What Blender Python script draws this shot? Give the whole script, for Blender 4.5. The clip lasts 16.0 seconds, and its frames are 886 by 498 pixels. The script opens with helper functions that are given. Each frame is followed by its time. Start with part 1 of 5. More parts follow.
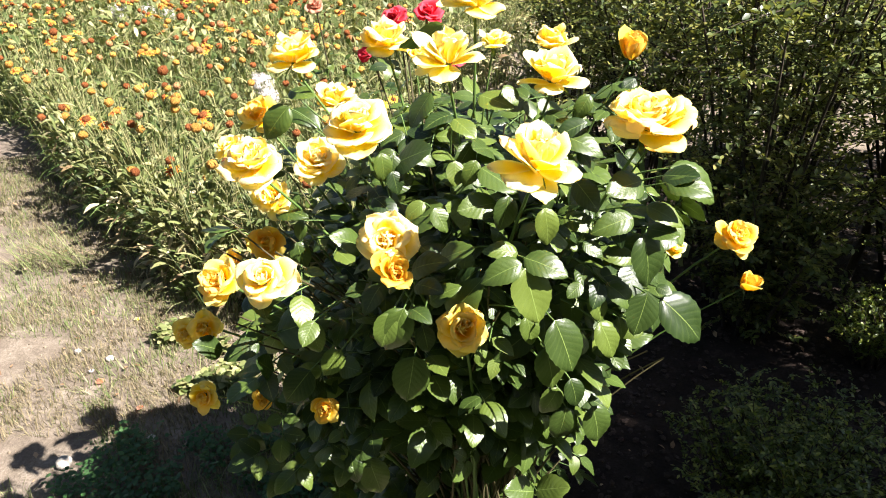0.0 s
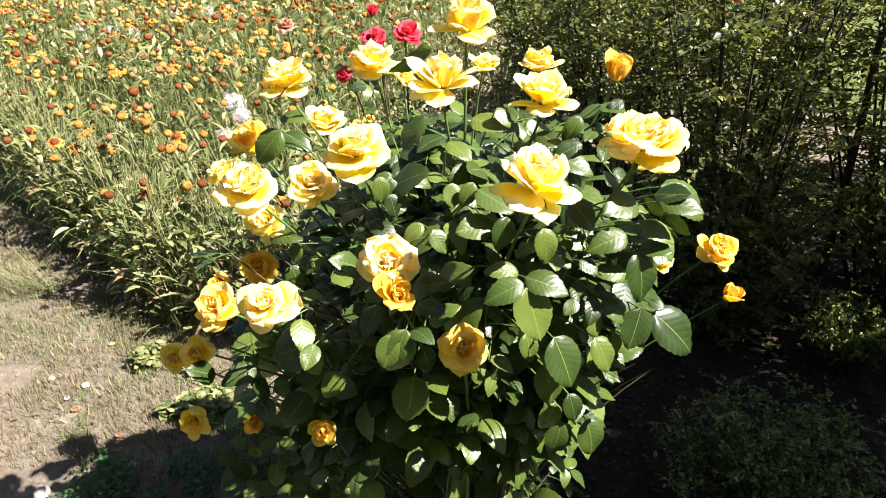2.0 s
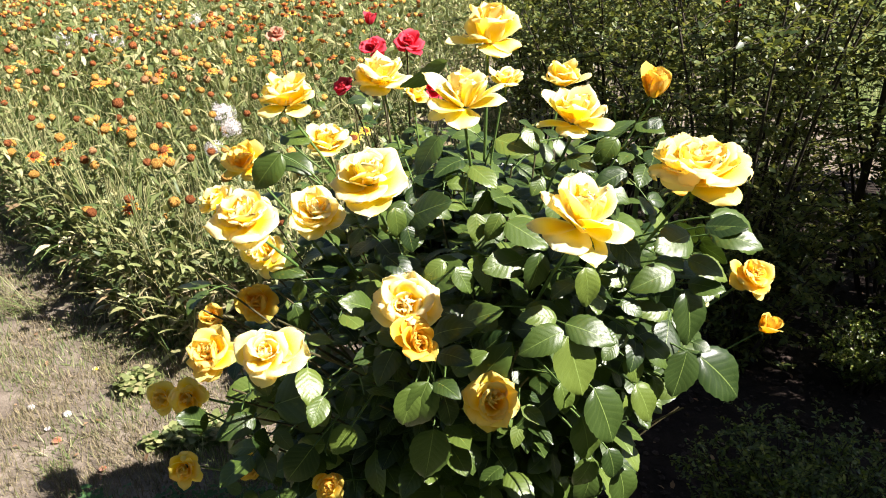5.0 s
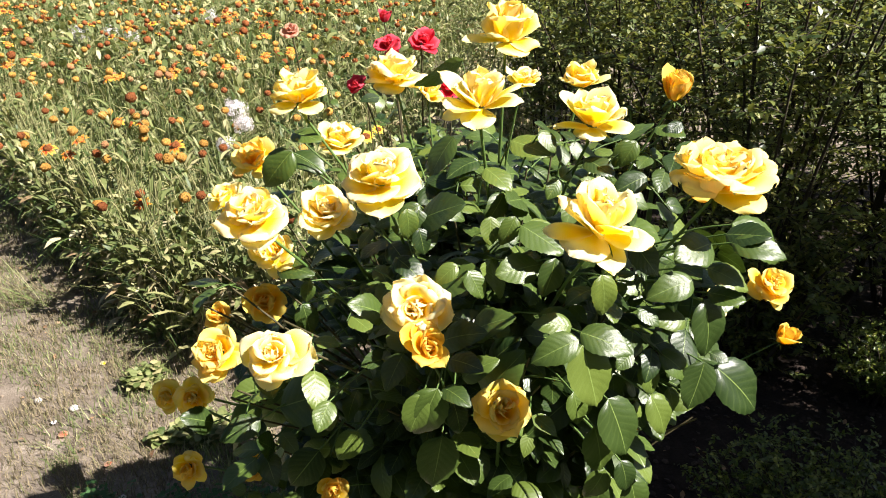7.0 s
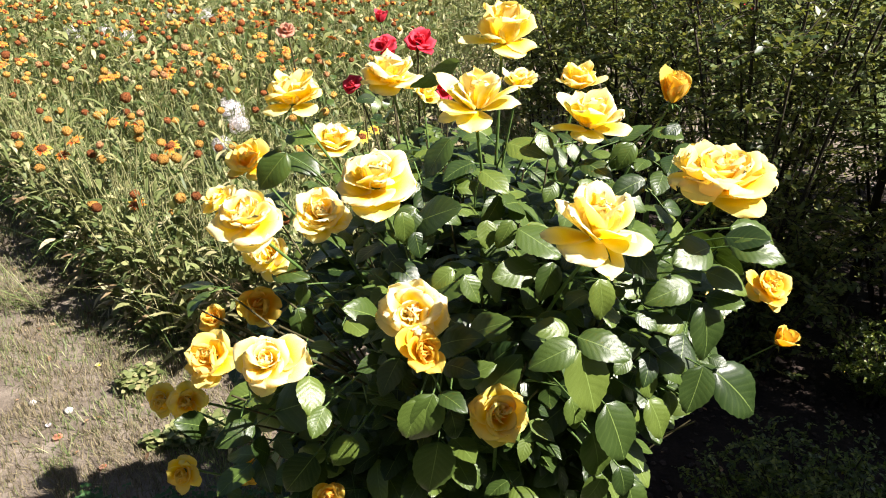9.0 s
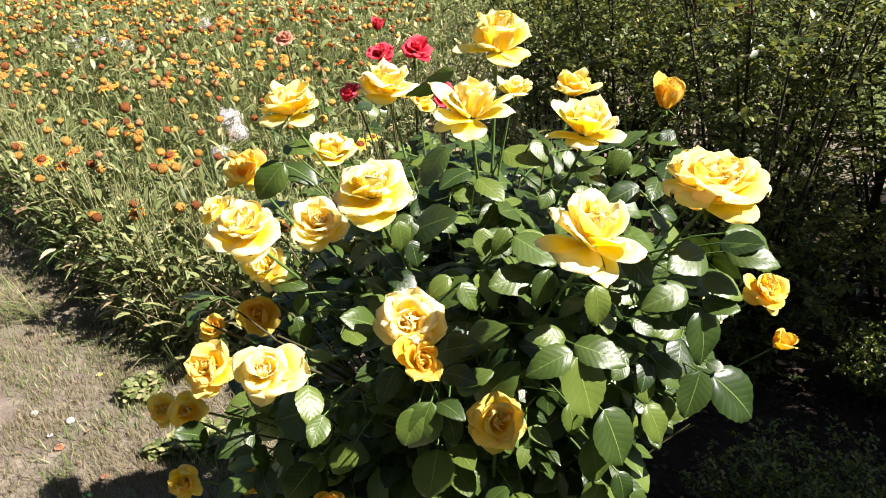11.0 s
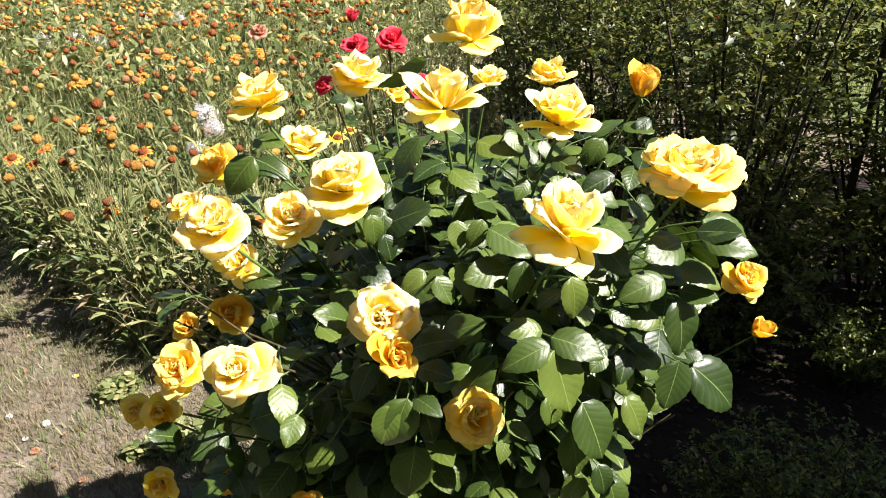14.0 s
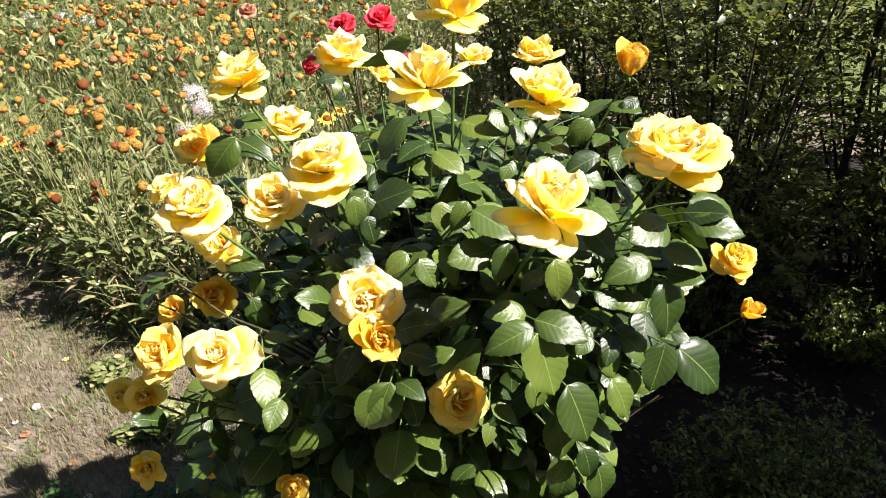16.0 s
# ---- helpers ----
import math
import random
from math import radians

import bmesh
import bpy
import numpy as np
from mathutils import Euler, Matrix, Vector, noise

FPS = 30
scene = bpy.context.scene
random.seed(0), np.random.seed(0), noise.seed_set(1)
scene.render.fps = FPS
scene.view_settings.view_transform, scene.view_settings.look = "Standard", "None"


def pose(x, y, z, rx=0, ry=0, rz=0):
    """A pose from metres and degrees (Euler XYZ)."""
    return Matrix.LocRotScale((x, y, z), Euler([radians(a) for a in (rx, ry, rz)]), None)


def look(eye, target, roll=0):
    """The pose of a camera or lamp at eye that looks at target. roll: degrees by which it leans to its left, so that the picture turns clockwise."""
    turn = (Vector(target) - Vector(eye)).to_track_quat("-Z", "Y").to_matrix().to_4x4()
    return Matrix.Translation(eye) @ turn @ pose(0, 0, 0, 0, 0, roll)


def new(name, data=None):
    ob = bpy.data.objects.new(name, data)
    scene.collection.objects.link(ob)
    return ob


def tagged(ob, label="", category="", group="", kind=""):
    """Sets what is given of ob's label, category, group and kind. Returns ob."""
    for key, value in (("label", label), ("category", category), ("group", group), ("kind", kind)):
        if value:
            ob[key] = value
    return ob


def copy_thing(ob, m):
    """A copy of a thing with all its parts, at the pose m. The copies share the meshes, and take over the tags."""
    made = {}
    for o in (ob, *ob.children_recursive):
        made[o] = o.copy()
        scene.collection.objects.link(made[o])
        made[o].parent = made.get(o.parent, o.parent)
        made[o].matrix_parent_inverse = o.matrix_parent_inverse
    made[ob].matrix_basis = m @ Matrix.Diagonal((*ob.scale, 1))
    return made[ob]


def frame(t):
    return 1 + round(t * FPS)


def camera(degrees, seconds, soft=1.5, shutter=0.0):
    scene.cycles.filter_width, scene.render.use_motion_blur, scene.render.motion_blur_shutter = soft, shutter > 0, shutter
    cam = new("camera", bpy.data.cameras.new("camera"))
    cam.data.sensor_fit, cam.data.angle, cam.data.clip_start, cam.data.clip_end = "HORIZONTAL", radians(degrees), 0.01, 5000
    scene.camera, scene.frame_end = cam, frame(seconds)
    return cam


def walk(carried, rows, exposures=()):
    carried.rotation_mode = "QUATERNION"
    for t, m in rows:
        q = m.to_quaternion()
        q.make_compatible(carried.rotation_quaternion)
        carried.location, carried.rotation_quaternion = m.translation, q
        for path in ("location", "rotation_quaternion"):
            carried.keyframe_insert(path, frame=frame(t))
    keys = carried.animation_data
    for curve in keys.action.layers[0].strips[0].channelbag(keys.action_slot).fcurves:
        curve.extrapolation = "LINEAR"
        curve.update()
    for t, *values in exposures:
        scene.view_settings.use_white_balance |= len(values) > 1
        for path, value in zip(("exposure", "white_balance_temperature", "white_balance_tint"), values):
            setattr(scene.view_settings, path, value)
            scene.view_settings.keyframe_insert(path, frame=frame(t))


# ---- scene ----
cam = camera(62.4, 16.0, soft=1.0)
EXPOSURES = [(0, 1.98), (1.5, 1.88), (3.5, 1.80), (5, 1.68), (7.5, 1.58), (16, 1.53)]
PATH = [
    (0, (0.014, -0.027, 1.389), (-0.016, 1.75, 0.472), -2.5),
    (0.5, (0.015, -0.034, 1.391), (0.023, 1.744, 0.476), -2.9),
    (1, (0.019, -0.04, 1.397), (0.052, 1.757, 0.519), -2.8),
    (1.5, (0.01, -0.04, 1.403), (0.052, 1.757, 0.526), -3.3),
    (2, (-0.027, -0.035, 1.405), (0.036, 1.757, 0.519), -2.4),
    (2.5, (-0.058, -0.023, 1.4), (0.094, 1.725, 0.441), -2.5),
    (3, (-0.063, 0.006, 1.406), (0.044, 1.774, 0.476), -2.9),
    (3.5, (-0.068, 0.045, 1.403), (0.052, 1.818, 0.486), -1.3),
    (4, (-0.062, 0.058, 1.401), (0.066, 1.831, 0.486), -1.4),
    (4.5, (-0.057, 0.064, 1.397), (0.051, 1.862, 0.527), -1.7),
    (5, (-0.063, 0.079, 1.394), (0.034, 1.876, 0.522), -2.3),
    (7.5, (-0.065, 0.1, 1.388), (-0.005, 1.899, 0.517), -1.3),
    (8, (-0.066, 0.101, 1.389), (-0.016, 1.902, 0.52), -1.3),
    (8.5, (-0.067, 0.107, 1.389), (0.009, 1.909, 0.523), -1.0),
    (9, (-0.063, 0.11, 1.389), (0.015, 1.907, 0.515), -1.5),
    (11.5, (-0.055, 0.107, 1.395), (0.028, 1.91, 0.534), -2.4),
    (12, (-0.05, 0.115, 1.392), (0.061, 1.907, 0.512), -2.6),
    (12.5, (-0.053, 0.116, 1.391), (0.049, 1.906, 0.505), -2.7),
    (13, (-0.046, 0.117, 1.39), (0.072, 1.907, 0.507), -2.7),
    (13.5, (-0.049, 0.12, 1.388), (0.075, 1.908, 0.501), -2.2),
    (14, (-0.048, 0.121, 1.387), (0.074, 1.912, 0.507), -2.5),
    (14.5, (-0.039, 0.126, 1.384), (0.098, 1.9, 0.47), -2.7),
    (15, (-0.042, 0.126, 1.384), (0.074, 1.902, 0.471), -2.5),
    (15.5, (-0.04, 0.129, 1.383), (0.068, 1.9, 0.461), -2.8),
    (16, (-0.035, 0.13, 1.382), (0.097, 1.898, 0.456), -2.5),
]
walk(cam, [(t, look(eye, target, roll)) for t, eye, target, roll in PATH], EXPOSURES)

# ---- world and sun ----
SUN = Vector((0.84, -0.38, 1.0)).normalized()
world = bpy.data.worlds.new("world")
scene.world = world
world.use_nodes = True
sky = world.node_tree.nodes.new("ShaderNodeTexSky")
sky.sky_type, sky.sun_disc = "NISHITA", False
sky.sun_elevation, sky.sun_rotation = math.asin(SUN.z), math.atan2(SUN.x, SUN.y)
world.node_tree.links.new(sky.outputs[0], world.node_tree.nodes["Background"].inputs[0])
world.node_tree.nodes["Background"].inputs[1].default_value = 0.030
sun = new("sun", bpy.data.lights.new("sun", "SUN"))
sun.data.energy, sun.data.angle, sun.data.color = 5.0, radians(0.53), (1.0, 0.94, 0.88)
sun.matrix_world = look(SUN * 30, (0, 0, 0))


# ---- materials ----
def mat(name, rough=0.5, spec=0.4):
    m = bpy.data.materials.new(name)
    m.use_nodes = True
    n = m.node_tree.nodes
    b = n["Principled BSDF"]
    b.inputs["Roughness"].default_value = rough
    b.inputs["Specular IOR Level"].default_value = spec
    return m, n, m.node_tree.links, b


def ramp(n, l, fac, stops):
    r = n.new("ShaderNodeValToRGB")
    while len(r.color_ramp.elements) < len(stops):
        r.color_ramp.elements.new(0.5)
    for e, (p, c) in zip(r.color_ramp.elements, stops):
        e.position, e.color = p, (*c, 1)
    l.new(fac, r.inputs[0])
    return r.outputs[0]


def noise_out(n, l, scale, detail=4.0, vec=None, rough=0.55):
    t = n.new("ShaderNodeTexNoise")
    t.inputs["Scale"].default_value, t.inputs["Detail"].default_value = scale, detail
    t.inputs["Roughness"].default_value = rough
    if vec:
        l.new(vec, t.inputs["Vector"])
    return t.outputs["Fac"]


def mixc(n, l, fac, a, b, kind="MIX"):
    m = n.new("ShaderNodeMix")
    m.data_type, m.blend_type = "RGBA", kind
    for s, v in ((0, fac), (6, a), (7, b)):
        if isinstance(v, (int, float)):
            m.inputs[s].default_value = v
        elif isinstance(v, tuple):
            m.inputs[s].default_value = (*v, 1)
        else:
            l.new(v, m.inputs[s])
    return m.outputs[2]


def maths(n, l, op, a, b=0.0):
    m = n.new("ShaderNodeMath")
    m.operation = op
    for i, v in enumerate((a, b)):
        if isinstance(v, (int, float)):
            m.inputs[i].default_value = v
        else:
            l.new(v, m.inputs[i])
    return m.outputs[0]


def bump(n, l, b, height, strength=0.3, dist=0.002):
    k = n.new("ShaderNodeBump")
    k.inputs["Strength"].default_value, k.inputs["Distance"].default_value = strength, dist
    l.new(height, k.inputs["Height"])
    l.new(k.outputs[0], b.inputs["Normal"])
    return k.outputs[0]


def chance(n, l):
    """A random number for each object and each loose piece."""
    o, g = n.new("ShaderNodeObjectInfo"), n.new("ShaderNodeNewGeometry")
    return maths(n, l, "FRACT", maths(n, l, "ADD", o.outputs["Random"], g.outputs["Random Per Island"]))


def sheer(m, n, l, b, colour, share):
    """Lets light through a leaf or petal."""
    t = n.new("ShaderNodeBsdfTranslucent")
    l.new(colour, t.inputs["Color"])
    s = n.new("ShaderNodeMixShader")
    s.inputs[0].default_value = share
    l.new(b.outputs[0], s.inputs[1])
    l.new(t.outputs[0], s.inputs[2])
    l.new(s.outputs[0], n["Material Output"].inputs[0])


def leaf_mat(name, dark, light, through_c, rough=0.38, spec=0.5, share=0.22, veins=True, odd=None):
    m, n, l, b = mat(name, rough, spec)
    r = chance(n, l)
    col = ramp(n, l, r, [(0.0, dark), (0.66, light), (1.0, odd or light)])
    uv = n.new("ShaderNodeUVMap")
    if veins:
        sep = n.new("ShaderNodeSeparateXYZ")
        l.new(uv.outputs[0], sep.inputs[0])
        across = maths(n, l, "ABSOLUTE", maths(n, l, "SUBTRACT", sep.outputs[0], 0.5))
        rib = maths(n, l, "SUBTRACT", sep.outputs[1], maths(n, l, "MULTIPLY", across, 0.55))
        wave = maths(n, l, "POWER", maths(n, l, "SINE", maths(n, l, "MULTIPLY", rib, 24.0)), 2.0)
        side = maths(n, l, "POWER", maths(n, l, "SUBTRACT", 1.0, wave), 8.0)
        mid = maths(n, l, "LESS_THAN", across, 0.011)
        vein = maths(n, l, "MAXIMUM", maths(n, l, "MULTIPLY", side, 0.07), maths(n, l, "MULTIPLY", mid, 0.7))
        col = mixc(n, l, vein, col, (0.22, 0.30, 0.08))
        h = maths(n, l, "SUBTRACT", maths(n, l, "MULTIPLY", wave, 0.8), maths(n, l, "MULTIPLY", mid, 0.6))
        h = maths(n, l, "ADD", h, maths(n, l, "MULTIPLY", noise_out(n, l, 260.0, 3.0), 0.5))
        bump(n, l, b, h, 0.16, 0.0014)
    blot = noise_out(n, l, 45.0, 4.0)
    col = mixc(n, l, maths(n, l, "MULTIPLY", blot, 0.3), col, (dark[0] * 0.7, dark[1] * 0.75, dark[2] * 0.7))
    l.new(col, b.inputs["Base Color"])
    tc = mixc(n, l, 0.75, col, through_c)
    sheer(m, n, l, b, tc, share)
    return m


def petal_mat(name, deep, mid, pale, share=0.48, streak=0.10):
    m, n, l, b = mat(name, 0.6, 0.2)
    uv = n.new("ShaderNodeUVMap")
    sep = n.new("ShaderNodeSeparateXYZ")
    l.new(uv.outputs[0], sep.inputs[0])
    across = maths(n, l, "ABSOLUTE", maths(n, l, "SUBTRACT", sep.outputs[0], 0.5))
    rim = maths(n, l, "MAXIMUM", sep.outputs[1], maths(n, l, "MULTIPLY", across, 1.75))
    f = maths(n, l, "ADD", rim, maths(n, l, "MULTIPLY", maths(n, l, "SUBTRACT", noise_out(n, l, 70.0, 4.0), 0.5), 0.35))
    f = maths(n, l, "ADD", f, maths(n, l, "MULTIPLY", maths(n, l, "SUBTRACT", chance(n, l), 0.5), 0.28))
    col = ramp(n, l, f, [(0.12, deep), (0.45, mid), (0.84, pale)])
    mp = n.new("ShaderNodeMapping")
    mp.inputs["Scale"].default_value = (22.0, 1.6, 1.0)
    l.new(uv.outputs[0], mp.inputs[0])
    lines = noise_out(n, l, 3.0, 5.0, mp.outputs[0])
    col = mixc(n, l, maths(n, l, "MULTIPLY", lines, streak), col, deep)
    bump(n, l, b, lines, 0.25, 0.0012)
    l.new(col, b.inputs["Base Color"])
    b.inputs["Sheen Weight"].default_value = 0.04
    sheer(m, n, l, b, mixc(n, l, 0.7, col, deep), share)
    return m


def plain_mat(name, a, c, scale=60.0, rough=0.7, spec=0.25, relief=0.4, depth=0.002):
    m, n, l, b = mat(name, rough, spec)
    f = noise_out(n, l, scale, 5.0)
    col = ramp(n, l, f, [(0.3, a), (0.7, c)])
    col = mixc(n, l, maths(n, l, "MULTIPLY", chance(n, l), 0.45), col, (a[0] * 0.55, a[1] * 0.55, a[2] * 0.55))
    l.new(col, b.inputs["Base Color"])
    bump(n, l, b, f, relief, depth)
    return m


# yellow rims whitened for blown-out sun, most in PETAL_PALE for the brightest blooms
PETAL = petal_mat("yellow_petal", (0.96, 0.65, 0.003), (0.97, 0.80, 0.022), (0.98, 0.92, 0.46))
PETAL_PALE = petal_mat("cream_sunlit_petal", (0.96, 0.67, 0.004), (0.97, 0.82, 0.035), (0.98, 0.94, 0.62))
# golden copy of the yellow petal, with the warm glow of shaded blooms painted in
PETAL_GOLD = petal_mat("gold_shaded_petal", (0.95, 0.56, 0.003), (0.96, 0.71, 0.012), (0.97, 0.86, 0.28))
PETAL_DEEP = petal_mat("golden_petal", (0.86, 0.42, 0.004), (0.90, 0.56, 0.010), (0.92, 0.74, 0.16))
PETAL_RED = petal_mat("crimson_petal", (0.58, 0.006, 0.022), (0.78, 0.022, 0.055), (0.88, 0.10, 0.15))
PETAL_FADED = petal_mat("faded_orange_petal", (0.55, 0.16, 0.08), (0.66, 0.28, 0.17), (0.70, 0.42, 0.30))
LEAF = leaf_mat("rose_leaf", (0.012, 0.027, 0.007), (0.066, 0.104, 0.019), (0.16, 0.26, 0.02), 0.37, 0.44, 0.08, odd=(0.11, 0.15, 0.026))
STEM = plain_mat("green_cane", (0.06, 0.12, 0.025), (0.13, 0.20, 0.05), 40.0, 0.5, 0.4)
CANE = plain_mat("brown_cane", (0.05, 0.045, 0.02), (0.12, 0.10, 0.05), 60.0, 0.7)
BARK = plain_mat("dark_bark", (0.02, 0.015, 0.010), (0.07, 0.055, 0.04), 50.0, 0.85)
# the bright odd tone of shrub and box leaves paints in sunlit glints
SHRUB_LEAF = leaf_mat("shrub_leaf", (0.024, 0.048, 0.013), (0.132, 0.160, 0.040), (0.32, 0.34, 0.05), 0.42, 0.45, 0.28, False, (0.30, 0.28, 0.08))
BOX_LEAF = leaf_mat("box_leaf", (0.030, 0.055, 0.010), (0.085, 0.125, 0.020), (0.26, 0.32, 0.03), 0.35, 0.5, 0.25, False, (0.32, 0.34, 0.06))
COVER_LEAF = leaf_mat("cover_leaf", (0.025, 0.07, 0.02), (0.05, 0.12, 0.035), (0.12, 0.25, 0.04), 0.5, 0.4, 0.2, False)
BED_LEAF = leaf_mat("bed_leaf", (0.040, 0.072, 0.018), (0.235, 0.258, 0.095), (0.29, 0.32, 0.07), 0.5, 0.35, 0.24, False, (0.48, 0.42, 0.22))
BED_STEM = plain_mat("bed_stem", (0.14, 0.16, 0.06), (0.36, 0.33, 0.16), 30.0, 0.7)
GRASS = leaf_mat("grass_blade", (0.07, 0.11, 0.03), (0.20, 0.24, 0.085), (0.26, 0.32, 0.07), 0.5, 0.35, 0.25, False, (0.46, 0.43, 0.24))
STRAW = leaf_mat("dry_grass", (0.09, 0.075, 0.045), (0.34, 0.275, 0.17), (0.3, 0.24, 0.13), 0.75, 0.2, 0.15, False, (0.10, 0.13, 0.04))
SEED = plain_mat("seed_head_tan", (0.46, 0.215, 0.045), (0.68, 0.39, 0.10), 400.0, 0.9, 0.1, 1.0, 0.004)
SEED_RED = plain_mat("seed_head_russet", (0.20, 0.060, 0.022), (0.36, 0.13, 0.045), 400.0, 0.9, 0.1, 1.0, 0.004)
SEED_PINK = plain_mat("seed_head_faded", (0.38, 0.18, 0.08), (0.54, 0.29, 0.14), 400.0, 0.9, 0.1, 1.0, 0.004)
RAY = petal_mat("red_yellow_ray", (0.36, 0.025, 0.012), (0.58, 0.10, 0.02), (0.84, 0.46, 0.06), 0.25, 0.1)
RAY_YELLOW = petal_mat("yellow_ray", (0.58, 0.10, 0.015), (0.85, 0.45, 0.03), (0.92, 0.66, 0.10), 0.25, 0.1)
WHITE = petal_mat("white_petal", (0.62, 0.54, 0.56), (0.72, 0.66, 0.68), (0.82, 0.79, 0.78), 0.3, 0.05)
STONE = plain_mat("pale_stone", (0.38, 0.34, 0.30), (0.62, 0.58, 0.52), 60.0, 0.85)
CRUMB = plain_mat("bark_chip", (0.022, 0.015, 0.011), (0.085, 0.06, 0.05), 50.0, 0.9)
SOIL_CLOD = plain_mat("soil_clod", (0.16, 0.125, 0.09), (0.30, 0.24, 0.18), 50.0, 0.95)
DRYLEAF = leaf_mat("dry_leaf", (0.20, 0.13, 0.07), (0.46, 0.40, 0.24), (0.4, 0.32, 0.14), 0.7, 0.2, 0.2, False, (0.62, 0.55, 0.36))
DEADLEAF = leaf_mat("dead_leaf", (0.16, 0.09, 0.05), (0.34, 0.22, 0.13), (0.3, 0.18, 0.08), 0.8, 0.2, 0.1, False, (0.45, 0.34, 0.22))


def ground_mat():
    m, n, l, b = mat("garden_soil", 0.95, 0.15)
    geo = n.new("ShaderNodeNewGeometry")
    big, mid, fine = (noise_out(n, l, s, 8.0, geo.outputs["Position"], 0.65) for s in (1.3, 11.0, 120.0))
    f = maths(n, l, "ADD", maths(n, l, "MULTIPLY", mid, 0.6), maths(n, l, "MULTIPLY", fine, 0.4))
    sand = ramp(n, l, f, [(0.3, (0.075, 0.057, 0.046)), (0.5, (0.182, 0.148, 0.120)), (0.68, (0.35, 0.298, 0.246))])
    sand = mixc(n, l, maths(n, l, "MULTIPLY", big, 0.5), sand, (0.13, 0.105, 0.07))
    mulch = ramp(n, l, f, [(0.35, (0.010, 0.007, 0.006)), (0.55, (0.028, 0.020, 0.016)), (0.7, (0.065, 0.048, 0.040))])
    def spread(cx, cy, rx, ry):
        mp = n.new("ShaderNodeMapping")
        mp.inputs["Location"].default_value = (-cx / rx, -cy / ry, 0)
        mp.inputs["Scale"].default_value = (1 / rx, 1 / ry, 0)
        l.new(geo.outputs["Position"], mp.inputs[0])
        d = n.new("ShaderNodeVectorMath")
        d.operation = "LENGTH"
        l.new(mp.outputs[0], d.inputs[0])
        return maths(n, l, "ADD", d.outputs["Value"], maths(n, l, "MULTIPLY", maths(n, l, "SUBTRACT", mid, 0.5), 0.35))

    turf = ramp(n, l, f, [(0.3, (0.05, 0.07, 0.02)), (0.5, (0.10, 0.13, 0.04)), (0.7, (0.20, 0.20, 0.09))])
    bare = ramp(n, l, spread(-0.2, 4.2, 3.0, 4.1), [(0.92, (0, 0, 0)), (1.05, (1, 1, 1))])
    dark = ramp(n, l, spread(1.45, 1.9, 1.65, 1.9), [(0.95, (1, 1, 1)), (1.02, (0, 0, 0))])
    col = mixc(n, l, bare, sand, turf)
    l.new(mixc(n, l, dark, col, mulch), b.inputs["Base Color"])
    bump(n, l, b, f, 0.9, 0.012)
    return m


GROUND = ground_mat()


# ---- mesh helpers ----
def make_mesh(name, verts, faces, uvs=None, smooth=True, material=None):
    me = bpy.data.meshes.new(name)
    me.from_pydata(verts if isinstance(verts, list) else verts.tolist(), [], faces if isinstance(faces, list) else faces.tolist())
    if uvs is not None:
        layer = me.uv_layers.new(name="UVMap")
        idx = np.empty(len(me.loops), dtype=np.int32)
        me.loops.foreach_get("vertex_index", idx)
        layer.data.foreach_set("uv", np.asarray(uvs, dtype=np.float32)[idx].ravel())
    if smooth:
        me.polygons.foreach_set("use_smooth", [True] * len(me.polygons))
    for k in (material if isinstance(material, (list, tuple)) else [material]):
        if k:
            me.materials.append(k)
    return me


class Pile:
    """Many small pieces in one mesh."""

    def __init__(self):
        self.v, self.f, self.u, self.k = [], [], [], 0

    def add(self, tpl, m):
        v, f, u = tpl
        a = np.array(m)
        self.v.append(v @ a[:3, :3].T + a[:3, 3])
        self.f.append(f + self.k)
        self.u.append(u)
        self.k += len(v)

    def add_many(self, tpl, mats):
        if not len(mats):
            return
        v, f, u = tpl
        a = np.array([np.array(m) for m in mats])
        w = np.einsum("nij,vj->nvi", a[:, :3, :3], v) + a[:, None, :3, 3]
        self.v.append(w.reshape(-1, 3))
        off = self.k + np.arange(len(mats)) * len(v)
        self.f.append((f[None] + off[:, None, None]).reshape(-1, 4))
        self.u.append(np.tile(u, (len(mats), 1)))
        self.k += len(mats) * len(v)

    def mesh(self, name, material, smooth=True):
        return make_mesh(name, np.vstack(self.v), np.vstack(self.f), np.vstack(self.u), smooth, material)


def grid_faces(nu, nv):
    return np.array([(j * nu + i, j * nu + i + 1, (j + 1) * nu + i + 1, (j + 1) * nu + i) for j in range(nv - 1) for i in range(nu - 1)])


def tube(pts, radii, sides=6):
    """A tapered tube along points: vertices, quads and uv."""
    pts = [Vector(p) for p in pts]
    v, u = [], []
    for i, p in enumerate(pts):
        d = (pts[min(i + 1, len(pts) - 1)] - pts[max(i - 1, 0)]).normalized()
        a = d.orthogonal().normalized() if i == 0 else (a - d * a.dot(d)).normalized()
        c = d.cross(a)
        r = radii[i] if hasattr(radii, "__len__") else radii
        for k in range(sides):
            t = 2 * math.pi * k / sides
            v.append(p + (a * math.cos(t) + c * math.sin(t)) * r)
            u.append((k / sides, i / (len(pts) - 1)))
    f = [(i * sides + k, i * sides + (k + 1) % sides, (i + 1) * sides + (k + 1) % sides, (i + 1) * sides + k) for i in range(len(pts) - 1) for k in range(sides)]
    return np.array([tuple(q) for q in v]), np.array(f), np.array(u)


